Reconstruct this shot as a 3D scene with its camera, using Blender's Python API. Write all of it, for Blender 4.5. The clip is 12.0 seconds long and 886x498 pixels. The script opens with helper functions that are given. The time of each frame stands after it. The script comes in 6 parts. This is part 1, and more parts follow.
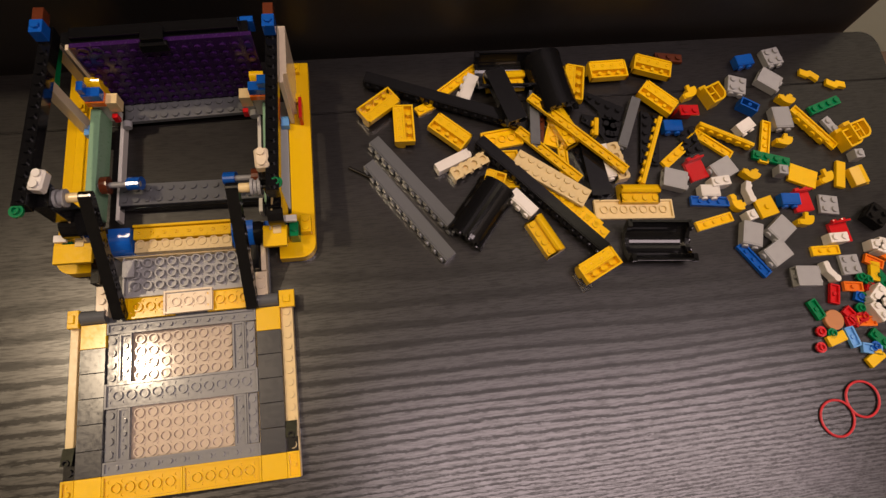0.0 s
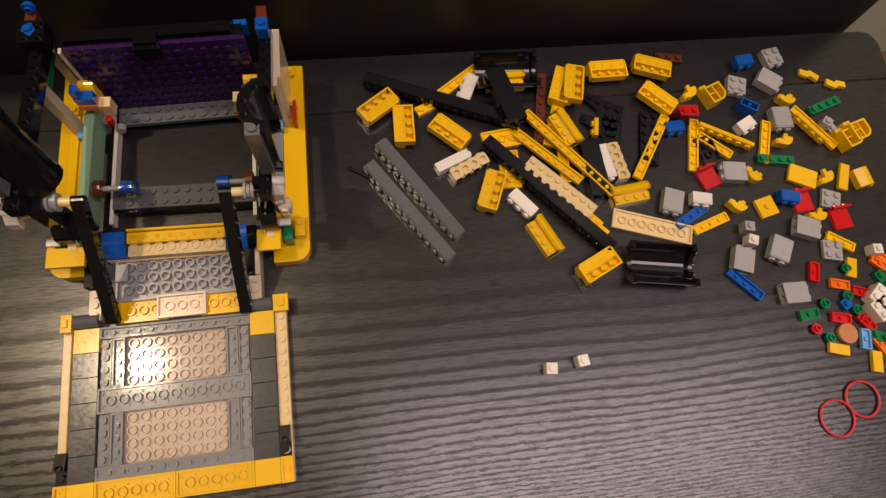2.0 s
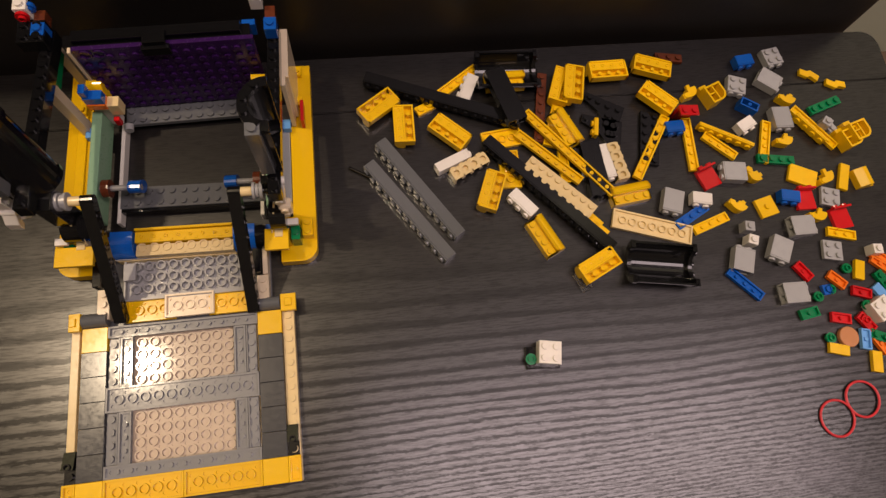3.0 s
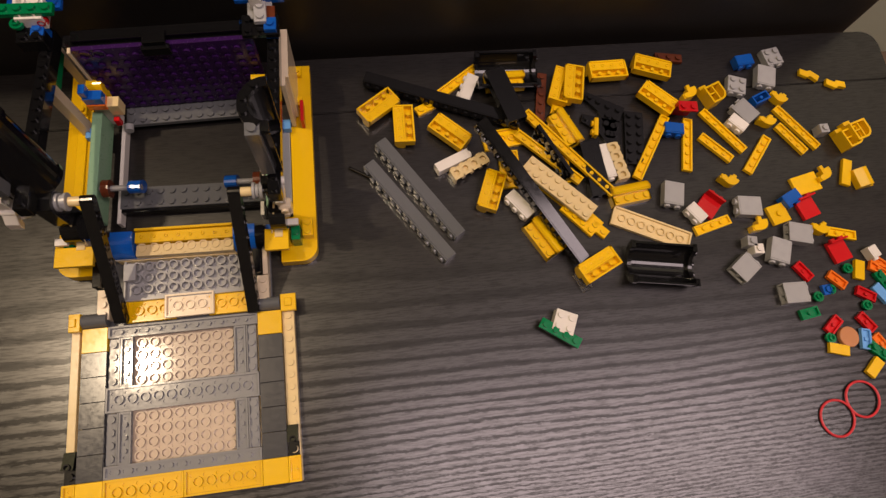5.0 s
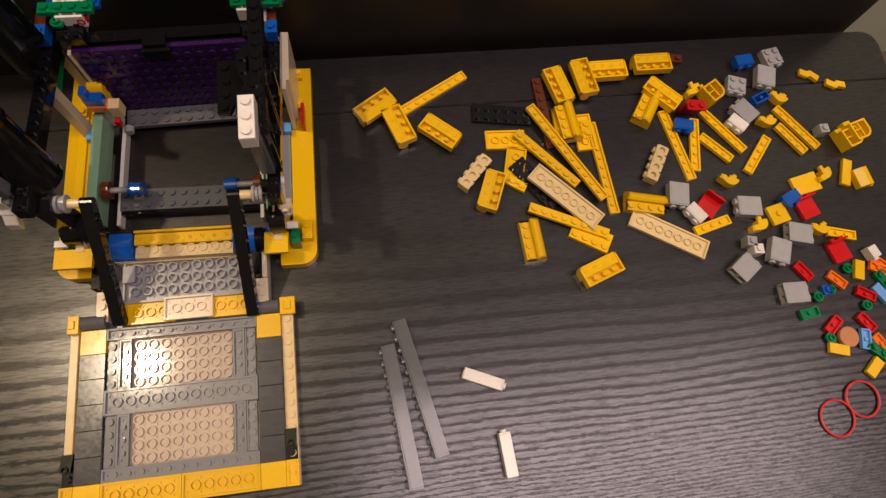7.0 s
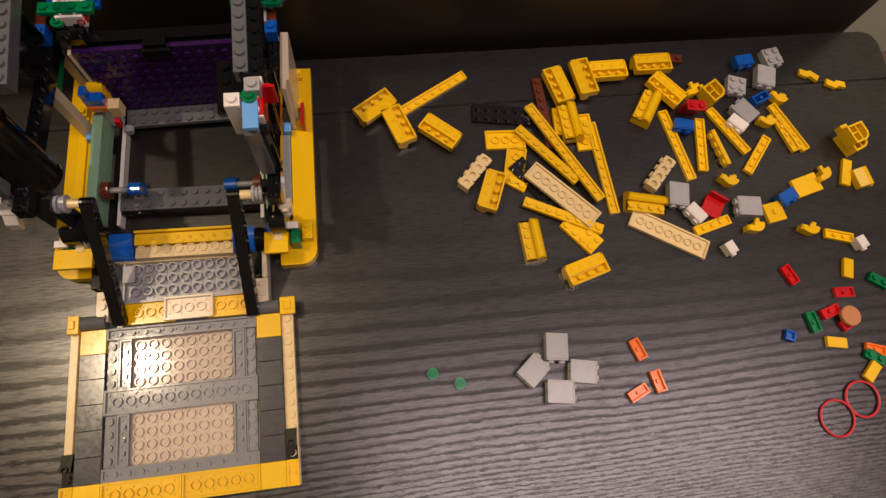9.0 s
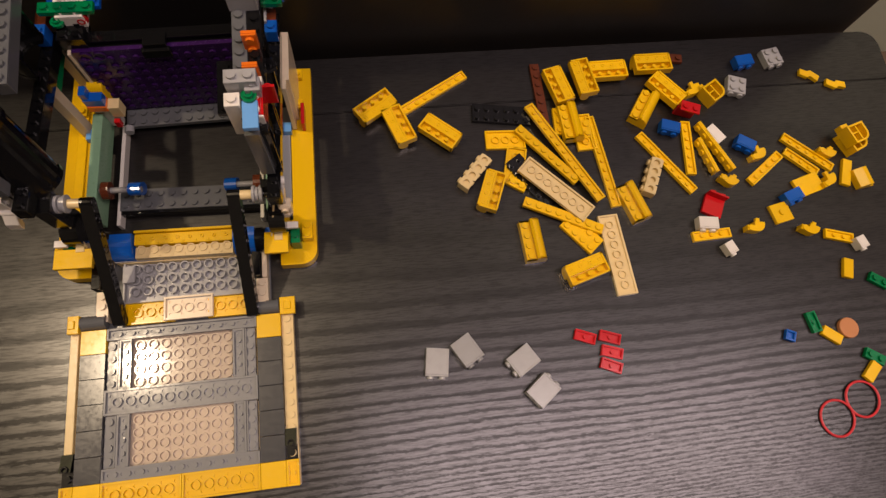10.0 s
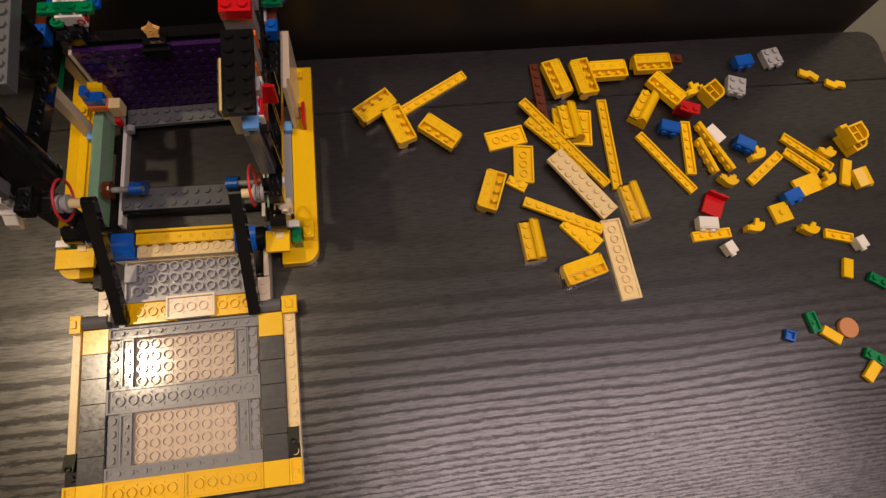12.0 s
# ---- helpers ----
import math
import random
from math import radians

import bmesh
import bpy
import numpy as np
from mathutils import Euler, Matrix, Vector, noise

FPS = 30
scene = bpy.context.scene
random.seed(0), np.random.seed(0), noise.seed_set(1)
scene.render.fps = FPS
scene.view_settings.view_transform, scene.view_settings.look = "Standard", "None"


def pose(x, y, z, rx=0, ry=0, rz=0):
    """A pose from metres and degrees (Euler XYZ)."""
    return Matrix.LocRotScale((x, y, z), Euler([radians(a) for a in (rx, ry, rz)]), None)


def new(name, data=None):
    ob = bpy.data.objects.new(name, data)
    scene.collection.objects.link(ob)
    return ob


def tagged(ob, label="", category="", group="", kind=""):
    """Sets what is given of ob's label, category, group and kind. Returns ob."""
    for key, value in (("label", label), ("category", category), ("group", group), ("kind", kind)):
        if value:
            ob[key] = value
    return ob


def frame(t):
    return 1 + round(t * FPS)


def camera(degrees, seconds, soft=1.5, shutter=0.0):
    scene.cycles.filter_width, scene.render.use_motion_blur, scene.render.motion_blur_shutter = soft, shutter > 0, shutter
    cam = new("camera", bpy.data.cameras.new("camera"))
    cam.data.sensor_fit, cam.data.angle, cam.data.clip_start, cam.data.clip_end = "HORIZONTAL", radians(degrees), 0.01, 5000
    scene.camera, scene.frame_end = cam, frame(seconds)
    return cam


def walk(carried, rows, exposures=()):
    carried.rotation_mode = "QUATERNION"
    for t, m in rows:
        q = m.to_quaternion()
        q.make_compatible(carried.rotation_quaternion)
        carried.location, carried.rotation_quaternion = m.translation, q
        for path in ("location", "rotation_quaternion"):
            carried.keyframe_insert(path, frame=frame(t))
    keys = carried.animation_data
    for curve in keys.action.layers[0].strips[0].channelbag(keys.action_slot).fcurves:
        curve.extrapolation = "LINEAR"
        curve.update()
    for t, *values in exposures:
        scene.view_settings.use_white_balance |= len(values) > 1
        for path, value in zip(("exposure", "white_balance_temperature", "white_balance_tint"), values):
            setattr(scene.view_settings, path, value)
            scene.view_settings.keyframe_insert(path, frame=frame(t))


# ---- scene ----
cam = camera(73.1, 12.0, soft=1.4)
EYE = Vector((0.17357, -0.09434, 0.42275))
CAM_POSE = Matrix.Translation(EYE) @ Matrix(((0.98728, 0.09293, -0.12901, 0), (-0.12670, 0.95004, -0.28524, 0), (0.09606, 0.29796, 0.94973, 0), (0, 0, 0, 1)))
walk(cam, [(0.0, CAM_POSE), (12.0, CAM_POSE)], exposures=[(0.0, 0.0), (12.0, 0.0)])

# ---- light: a warm ceiling lamp, a second wider one, a dim evening room ----
world = bpy.data.worlds.new("room_light")
scene.world = world
world.use_nodes = True
world.node_tree.nodes["Background"].inputs[0].default_value = (1.0, 0.86, 0.74, 1)
world.node_tree.nodes["Background"].inputs[1].default_value = 0.10


def globe_lamp(name, place, radius, watts, colour):
    data = bpy.data.lights.new(name, "POINT")
    data.shadow_soft_size, data.energy, data.color = radius, watts, colour
    ob = new(name, data)
    ob.location = place
    return ob


# a bare bulb over the far corner of the table, a wider ceiling lamp further along it
globe_lamp("pendant_bulb", (-0.78, 0.32, 2.20), 0.030, 87, (1.0, 0.77, 0.52))
panel = bpy.data.lights.new("wide_ceiling_light", "AREA")
panel.shape, panel.size, panel.size_y, panel.energy, panel.color = "RECTANGLE", 2.30, 0.78, 46.0, (1.0, 0.785, 0.79)
new("wide_ceiling_light", panel).matrix_world = pose(1.25, -0.36, 2.30)

U = 0.008      # one stud
P = 0.0032     # one plate


# ---- materials ----
def mix_rgb(nt, a, b, fac):
    n = nt.nodes.new("ShaderNodeMix")
    n.data_type = "RGBA"
    for i, v in ((0, fac), (6, a), (7, b)):
        if hasattr(v, "links"):
            nt.links.new(v, n.inputs[i])
        else:
            n.inputs[i].default_value = v
    return n.outputs[2]


def noise_tex(nt, scale, detail=4, rough=0.55, stretch=(1, 1, 1), distortion=0.0):
    co = nt.nodes.new("ShaderNodeTexCoord")
    mp = nt.nodes.new("ShaderNodeMapping")
    mp.inputs["Scale"].default_value = stretch
    nt.links.new(co.outputs["Object"], mp.inputs["Vector"])
    n = nt.nodes.new("ShaderNodeTexNoise")
    n.inputs["Scale"].default_value, n.inputs["Detail"].default_value = scale, detail
    n.inputs["Roughness"].default_value, n.inputs["Distortion"].default_value = rough, distortion
    nt.links.new(mp.outputs["Vector"], n.inputs["Vector"])
    return n.outputs["Fac"]


def ramp(nt, fac, stops):
    n = nt.nodes.new("ShaderNodeValToRGB")
    el = n.color_ramp.elements
    while len(el) < len(stops):
        el.new(0.5)
    for e, (pos, c) in zip(el, stops):
        e.position, e.color = pos, (*c, 1) if len(c) == 3 else c
    nt.links.new(fac, n.inputs["Fac"])
    return n.outputs["Color"]


def bump(nt, height, strength, distance):
    n = nt.nodes.new("ShaderNodeBump")
    n.inputs["Strength"].default_value, n.inputs["Distance"].default_value = strength, distance
    nt.links.new(height, n.inputs["Height"])
    return n.outputs["Normal"]


def plastic(name, colour, rough=0.15, alpha=1.0):
    """Moulded toy plastic: even colour with slight batch differences, handling marks in the gloss, faint waviness."""
    m = bpy.data.materials.new(name)
    m.use_nodes = True
    nt = m.node_tree
    bs = nt.nodes["Principled BSDF"]
    info = nt.nodes.new("ShaderNodeObjectInfo")
    dark = tuple(c * 0.86 for c in colour) + (1,)
    lite = tuple(min(1, c * 1.06) for c in colour) + (1,)
    base = mix_rgb(nt, dark, lite, info.outputs["Random"])
    smudge = noise_tex(nt, 160, 3)
    col = mix_rgb(nt, base, tuple(c * 0.90 for c in colour) + (1,), ramp(nt, smudge, [(0.5, (0, 0, 0)), (0.75, (0.6, 0.6, 0.6))]))
    nt.links.new(col, bs.inputs["Base Color"])
    fine = noise_tex(nt, 420, 5, 0.65)
    rr = ramp(nt, fine, [(0.3, (rough * 0.75,) * 3), (0.75, (rough * 1.7,) * 3)])
    nt.links.new(rr, bs.inputs["Roughness"])
    nt.links.new(bump(nt, noise_tex(nt, 90, 2), 0.06, 0.0004), bs.inputs["Normal"])
    bs.inputs["IOR"].default_value = 1.5
    if alpha < 1:
        bs.inputs["Transmission Weight"].default_value = 1 - alpha
    return m


YELLOW = plastic("yellow_plastic", (0.84, 0.51, 0.004))
TAN = plastic("tan_plastic", (0.72, 0.56, 0.28))
PALETAN = plastic("pale_tan_plastic", (0.56, 0.455, 0.345), 0.07)
WHITE = plastic("white_plastic", (0.78, 0.74, 0.67))
CREAM = plastic("cream_plastic", (0.74, 0.62, 0.44))
BLACK = plastic("black_plastic", (0.006, 0.006, 0.0065), 0.10)
DARKGREY = plastic("dark_grey_plastic", (0.125, 0.13, 0.135), 0.12)
IRON = plastic("slate_grey_tile_plastic", (0.045, 0.047, 0.054), 0.15)
GREY = plastic("light_grey_plastic", (0.36, 0.36, 0.36), 0.17)
FRAMEGREY = plastic("medium_grey_plastic", (0.22, 0.225, 0.23), 0.08)
BLUE = plastic("blue_plastic", (0.006, 0.09, 0.42))
SKYBLUE = plastic("sky_blue_plastic", (0.14, 0.36, 0.72))
RED = plastic("red_plastic", (0.55, 0.008, 0.012))
BROWN = plastic("reddish_brown_plastic", (0.12, 0.03, 0.012))
NOUGAT = plastic("nougat_plastic", (0.52, 0.22, 0.09))
GREEN = plastic("green_plastic", (0.0, 0.17, 0.055))
SANDGREEN = plastic("sand_green_plastic", (0.22, 0.39, 0.24), 0.3)
ORANGE = plastic("orange_plastic", (0.80, 0.17, 0.012))
PURPLE = plastic("purple_plastic", (0.032, 0.007, 0.070), 0.20)
GOLD = plastic("pearl_gold_plastic", (0.62, 0.33, 0.09), 0.3)
RUBBER = plastic("red_rubber", (0.62, 0.03, 0.04), 0.45)
CHROME = plastic("steel_grey_axle", (0.25, 0.25, 0.25), 0.2)


def table_material():
    """Black-brown veneer: long cathedral grain, open pores, a satin lacquer."""
    m = bpy.data.materials.new("black_brown_oak_veneer")
    m.use_nodes = True
    nt = m.node_tree
    bs = nt.nodes["Principled BSDF"]
    co = nt.nodes.new("ShaderNodeTexCoord")
    sep = nt.nodes.new("ShaderNodeSeparateXYZ")
    nt.links.new(co.outputs["Object"], sep.inputs[0])

    def math_node(op, a, b=0.0, c=0.0):
        n = nt.nodes.new("ShaderNodeMath")
        n.operation = op
        for i, v in enumerate((a, b, c)):
            if hasattr(v, "links"):
                nt.links.new(v, n.inputs[i])
            else:
                n.inputs[i].default_value = v
        return n.outputs[0]
    # growth rings that run along x, close together towards the front edge, wide flames further back
    slow = noise_tex(nt, 3.2, 2, 0.5, (0.55, 1.5, 1.0))
    wavy = noise_tex(nt, 26.0, 3, 0.55, (0.35, 1.3, 1.0))
    y = math_node("MULTIPLY_ADD", slow, 0.030, sep.outputs["Y"])
    y = math_node("MULTIPLY_ADD", wavy, 0.0060, y)
    rag = noise_tex(nt, 760, 4, 0.75, (0.24, 1.0, 1.0))
    y = math_node("MULTIPLY_ADD", rag, 0.0068, y)
    flame = noise_tex(nt, 3.0, 2, 0.45, (0.45, 1.5, 1.0), 0.4)
    decay = math_node("POWER", math.e, math_node("MULTIPLY", y, -13.0))
    phase = math_node("MULTIPLY_ADD", flame, 3.6, math_node("MULTIPLY", decay, 5.0))
    patchy = noise_tex(nt, 130, 3, 0.6, (0.10, 1.0, 1.0))
    saw = math_node("FRACT", math_node("MULTIPLY_ADD", patchy, 0.5, phase))
    ring_line = ramp(nt, saw, [(0.0, (0.30,) * 3), (0.06, (1.0,) * 3), (0.50, (0.96,) * 3), (0.66, (0.82,) * 3), (0.73, (0.20,) * 3)])
    # late wood is dense towards the front edge and sparse across the middle of the board
    lean = math_node("MULTIPLY_ADD", sep.outputs["X"], 0.10, math_node("MULTIPLY_ADD", slow, 0.10, math_node("SUBTRACT", sep.outputs["Y"], 0.05)))
    dense = math_node("MULTIPLY_ADD", lean, -9.0, 0.62)
    dense = math_node("MINIMUM", math_node("MAXIMUM", dense, 0.22), 1.0)
    ring_line = math_node("SUBTRACT", 1.0, math_node("MULTIPLY", dense, math_node("SUBTRACT", 1.0, ring_line)))
    pores = noise_tex(nt, 900, 3, 0.7, (0.09, 1.0, 1.0))
    band = math_node("MULTIPLY", ring_line, ramp(nt, pores, [(0.38, (0.45,) * 3), (0.55, (1.0,) * 3)]))
    cloud = noise_tex(nt, 7, 3, 0.6, (0.6, 1.4, 1))
    col = mix_rgb(nt, (0.0050, 0.0043, 0.0040, 1), (0.0095, 0.0082, 0.0077, 1), math_node("MULTIPLY", band, ramp(nt, cloud, [(0.3, (0.6,) * 3), (0.7, (1.0,) * 3)])))
    nt.links.new(col, bs.inputs["Base Color"])
    smear = noise_tex(nt, 14, 4, 0.6)
    rough = math_node("MULTIPLY_ADD", band, -0.08, math_node("MULTIPLY_ADD", smear, 0.06, 0.47))
    nt.links.new(rough, bs.inputs["Roughness"])
    nt.links.new(bump(nt, math_node("MULTIPLY_ADD", rag, 0.35, band), 0.05, 0.00012), bs.inputs["Normal"])
    nt.links.new(math_node("MULTIPLY_ADD", band, 0.74, 0.16), bs.inputs["Coat Weight"])
    bs.inputs["Coat Roughness"].default_value, bs.inputs["Coat IOR"].default_value = 0.25, 1.68
    nt.links.new(math_node("MULTIPLY_ADD", band, 0.12, 0.08), bs.inputs["Specular IOR Level"])
    return m


TABLE = table_material()


def painted(name, a, b, scale, rough):
    m = bpy.data.materials.new(name)
    m.use_nodes = True
    nt = m.node_tree
    bs = nt.nodes["Principled BSDF"]
    n = noise_tex(nt, scale, 5)
    nt.links.new(mix_rgb(nt, (*a, 1), (*b, 1), n), bs.inputs["Base Color"])
    nt.links.new(bump(nt, noise_tex(nt, scale * 12, 4), 0.3, 0.0006), bs.inputs["Normal"])
    bs.inputs["Roughness"].default_value = rough
    return m


PALEWALL = painted("pale_olive_wall_paint", (0.60, 0.65, 0.48), (0.66, 0.70, 0.53), 6, 0.8)
# walls out of view: beige darkened in colour so they bounce less light
WALL = painted("darkened_wall_paint", (0.12, 0.11, 0.085), (0.15, 0.135, 0.10), 6, 0.8)
BLACKBOARD = painted("black_cabinet_lacquer", (0.009, 0.008, 0.007), (0.016, 0.013, 0.011), 9, 0.45)
FLOORM = painted("dim_floor_boards", (0.16, 0.11, 0.07), (0.22, 0.15, 0.09), 5, 0.6)
# ceiling out of view: colour kept far below white to weaken its bounce
CEIL = painted("greyed_ceiling_paint", (0.24, 0.235, 0.225), (0.28, 0.275, 0.265), 3, 0.9)


# ---- mesh helpers ----
def box(bm, x0, y0, z0, x1, y1, z1, bevel=0.00022):
    r = bmesh.ops.create_cube(bm, size=1.0, matrix=Matrix.Translation(((x0 + x1) / 2, (y0 + y1) / 2, (z0 + z1) / 2)) @ Matrix.Diagonal((x1 - x0, y1 - y0, z1 - z0, 1)))
    if bevel:
        edges = list({e for v in r["verts"] for e in v.link_edges})
        bmesh.ops.bevel(bm, geom=edges, offset=bevel, segments=1, affect="EDGES", profile=0.5)


def rod(bm, a, b, radius, seg=16, radius2=None):
    a, b = Vector(a), Vector(b)
    d = b - a
    m = Matrix.Translation((a + b) / 2) @ d.to_track_quat("Z", "Y").to_matrix().to_4x4()
    bmesh.ops.create_cone(bm, cap_ends=True, segments=seg, radius1=radius, radius2=radius if radius2 is None else radius2, depth=d.length, matrix=m)


def ring(bm, c, ro, ri, z0, z1, seg=14):
    vs = []
    for r_, z_ in ((ro, z0), (ro, z1), (ri, z1), (ri, z0)):
        vs.append([bm.verts.new((c[0] + r_ * math.cos(2 * math.pi * i / seg), c[1] + r_ * math.sin(2 * math.pi * i / seg), z_)) for i in range(seg)])
    for k in range(4):
        a, b = vs[k], vs[(k + 1) % 4]
        for i in range(seg):
            bm.faces.new((a[i], a[(i + 1) % seg], b[(i + 1) % seg], b[i]))


def stud(bm, x, y, z):
    m = Matrix.Translation((x, y, z + 0.00085))
    bmesh.ops.create_cone(bm, cap_ends=True, segments=16, radius1=0.0024, radius2=0.0024, depth=0.0017, matrix=m)


def prism(bm, outline, z0, z1):
    """A closed outline in x, y pulled up from z0 to z1."""
    lo = [bm.verts.new((x, y, z0)) for x, y in outline]
    hi = [bm.verts.new((x, y, z1)) for x, y in outline]
    n = len(outline)
    bm.faces.new(lo[::-1])
    bm.faces.new(hi)
    for i in range(n):
        bm.faces.new((lo[i], lo[(i + 1) % n], hi[(i + 1) % n], hi[i]))


def mesh_of(name, bm, material):
    bmesh.ops.recalc_face_normals(bm, faces=bm.faces)
    for f in bm.faces:
        f.smooth = False
    me = bpy.data.meshes.new(name)
    bm.to_mesh(me)
    bm.free()
    me.materials.append(material)
    return me


def part(name, bm, material, parent, label=""):
    ob = new(name, mesh_of(name, bm, material))
    ob.parent = parent
    return tagged(ob, label)


def brick_bm(nx, ny, h, studs=True, gap=0.0001, holes=False, dimples=False):
    """A hollow brick or plate centred on the origin in x and y, its foot at z = 0."""
    bm = bmesh.new()
    X, Y, w = nx * U / 2 - gap, ny * U / 2 - gap, 0.0013
    box(bm, -X, -Y, h - (0.0004 if dimples else 0.0012), X, Y, h)
    if dimples:
        # little moulded pits under the studs
        for i in range(nx):
            for j in range(ny):
                cx, cy, n, r_ = (i + 0.5 - nx / 2) * U, (j + 0.5 - ny / 2) * U, 12, 0.00105
                ang = [2 * math.pi * k / n + math.pi / 4 for k in range(n)]
                edge = [U / 2 / max(abs(math.cos(a)), abs(math.sin(a))) for a in ang]
                rows = [[bm.verts.new((cx + e * math.cos(a), cy + e * math.sin(a), h - 0.0012)) for a, e in zip(ang, edge)],
                        [bm.verts.new((cx + r_ * math.cos(a), cy + r_ * math.sin(a), h - 0.0012)) for a in ang],
                        [bm.verts.new((cx + r_ * math.cos(a), cy + r_ * math.sin(a), h - 0.00045)) for a in ang]]
                for a, b in zip(rows, rows[1:]):
                    for k in range(n):
                        bm.faces.new((a[k], a[(k + 1) % n], b[(k + 1) % n], b[k]))
                bm.faces.new(rows[2])
    box(bm, -X, -Y, 0, -X + w, Y, h - 0.0013, 0.00015)
    box(bm, X - w, -Y, 0, X, Y, h - 0.0013, 0.00015)
    if not holes:
        box(bm, -X + w, -Y, 0, X - w, -Y + w, h - 0.0013, 0)
        box(bm, -X + w, Y - w, 0, X - w, Y, h - 0.0013, 0)
    if nx > 1 and ny > 1:
        for i in range(nx - 1):
            for j in range(ny - 1):
                ring(bm, ((i + 1 - nx / 2) * U, (j + 1 - ny / 2) * U), 0.00325, 0.0024, 0.0002, h - 0.0012)
    else:
        for i in range(max(nx, ny) - 1):
            q = (i + 1 - max(nx, ny) / 2) * U
            rod(bm, (q, 0, 0.0002) if nx > 1 else (0, q, 0.0002), (q, 0, h - 0.0012) if nx > 1 else (0, q, h - 0.0012), 0.0016, 10)
    if studs:
        for i in range(nx):
            for j in range(ny):
                stud(bm, (i + 0.5 - nx / 2) * U, (j + 0.5 - ny / 2) * U, h)
    if holes:
        # round recesses in the long sides, one under each stud
        for i in range(nx):
            x = (i + 0.5 - nx / 2) * U
            for s_ in (-1, 1):
                n, hx, hz_, r_, y0, zc = 16, U / 2, h / 2, 0.0025, s_ * (Y + 0.0006), h / 2
                ang = [2 * math.pi * k / n + math.pi / n for k in range(n)]
                edge = [min(hx / max(1e-9, abs(math.cos(a))), hz_ / max(1e-9, abs(math.sin(a)))) for a in ang]
                rings = [[bm.verts.new((x + e * math.cos(a), y0, zc + e * math.sin(a))) for a, e in zip(ang, edge)],
                         [bm.verts.new((x + r_ * math.cos(a), y0, zc + r_ * math.sin(a))) for a in ang],
                         [bm.verts.new((x + r_ * math.cos(a), y0 - s_ * 0.0028, zc + r_ * math.sin(a))) for a in ang]]
                for a, b in zip(rings, rings[1:]):
                    for k in range(n):
                        bm.faces.new((a[k], a[(k + 1) % n], b[(k + 1) % n], b[k]))
                bm.faces.new(rings[2])
    return bm


# ---- the room: table with two leaves, cabinet behind, walls ----
def make_table():
    top = tagged(new("table"), "black-brown oak veneer table top with a seam between two leaves", "table", kind="structure")
    for name, y0, y1 in (("table_leaf", -0.75, 0.1518), ("table_leaf", 0.1524, 0.202)):
        bm = bmesh.new()
        x0, x1, r = -0.55, 0.652, 0.014
        far = y1 > 0.16
        out = [(x0, y0), (x1, y0)]
        if far:
            out += [(x1 - r + r * math.cos(a), y1 - r + r * math.sin(a)) for a in [math.pi / 2 * i / 8 for i in range(9)]]
        else:
            out += [(x1, y1)]
        out += [(x0, y1)]
        prism(bm, out, -0.022, 0.0)
        bmesh.ops.bevel(bm, geom=[e for e in bm.edges if all(abs(v.co.z) < 1e-6 for v in e.verts)], offset=0.0006, segments=2, affect="EDGES")
        ob = part(name, bm, TABLE, top)
    for x in (-0.45, 0.58):
        for y in (-0.68, 0.14):
            bm = bmesh.new()
            box(bm, x - 0.03, y - 0.03, -0.74, x + 0.03, y + 0.03, -0.0225, 0.002)
            part("table_leg", bm, TABLE, top)
    return top


def make_room():
    bm = bmesh.new()
    box(bm, -2.0, -2.2, -0.78, 2.2, 1.30, -0.74, 0)
    tagged(new("floor", mesh_of("floor", bm, FLOORM)), "dim wooden floor under the table", "floor", kind="structure")
    bm = bmesh.new()
    box(bm, -2.0, -2.2, 2.60, 2.2, 1.30, 2.64, 0)
    tagged(new("ceiling", mesh_of("ceiling", bm, CEIL)), "painted ceiling out of view, toned down to grey", "ceiling", kind="structure")
    # the dimness of these walls is in WALL's dark colour; wall_north stays pale
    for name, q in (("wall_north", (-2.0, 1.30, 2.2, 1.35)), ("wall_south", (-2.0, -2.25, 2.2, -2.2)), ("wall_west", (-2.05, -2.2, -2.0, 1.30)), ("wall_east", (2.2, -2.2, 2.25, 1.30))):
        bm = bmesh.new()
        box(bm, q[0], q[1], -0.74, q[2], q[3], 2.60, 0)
        tagged(new(name, mesh_of(name, bm, PALEWALL if name == "wall_north" else WALL)), "painted room wall out of view", "wall", kind="structure")
    bm = bmesh.new()
    box(bm, 0.645, 0.66, -0.74, 2.2, 0.70, 2.60, 0)
    tagged(new("wall_nook", mesh_of("wall_nook", bm, PALEWALL)), "pale olive painted wall beside the cabinet", "wall", kind="structure")
    # the dark panel that stands behind the table
    cab = tagged(new("cabinet"), "black cabinet standing close behind the table", "cabinet")
    bm = bmesh.new()
    box(bm, -0.9, 0.212, -0.74, 0.640, 0.60, 0.42, 0.004)
    part("body", bm, BLACKBOARD, cab)
    bm = bmesh.new()
    box(bm, -0.885, 0.2085, -0.70, -0.12, 0.2118, 0.405, 0.001)
    part("door", bm, BLACKBOARD, cab)
    bm = bmesh.new()
    box(bm, -0.117, 0.2085, -0.70, 0.625, 0.2118, 0.405, 0.001)
    part("door", bm, BLACKBOARD, cab)


make_table()
make_room()


# ---- the half-built toy building ----
MODEL = tagged(new("toy_building"), "half-built toy brick building with a folded-out tan and yellow front", "toy building")


SKEW = Matrix()      # how far the rear half stands askew to the folded-out front


def mp(name, bm, material, parent=None, label="", at=None):
    """A part of the building; at is its pose in the building's space."""
    ob = part(name, bm, material, parent or MODEL, label)
    if parent is None:
        ob.matrix_basis = SKEW if at is None else SKEW @ at
    return ob


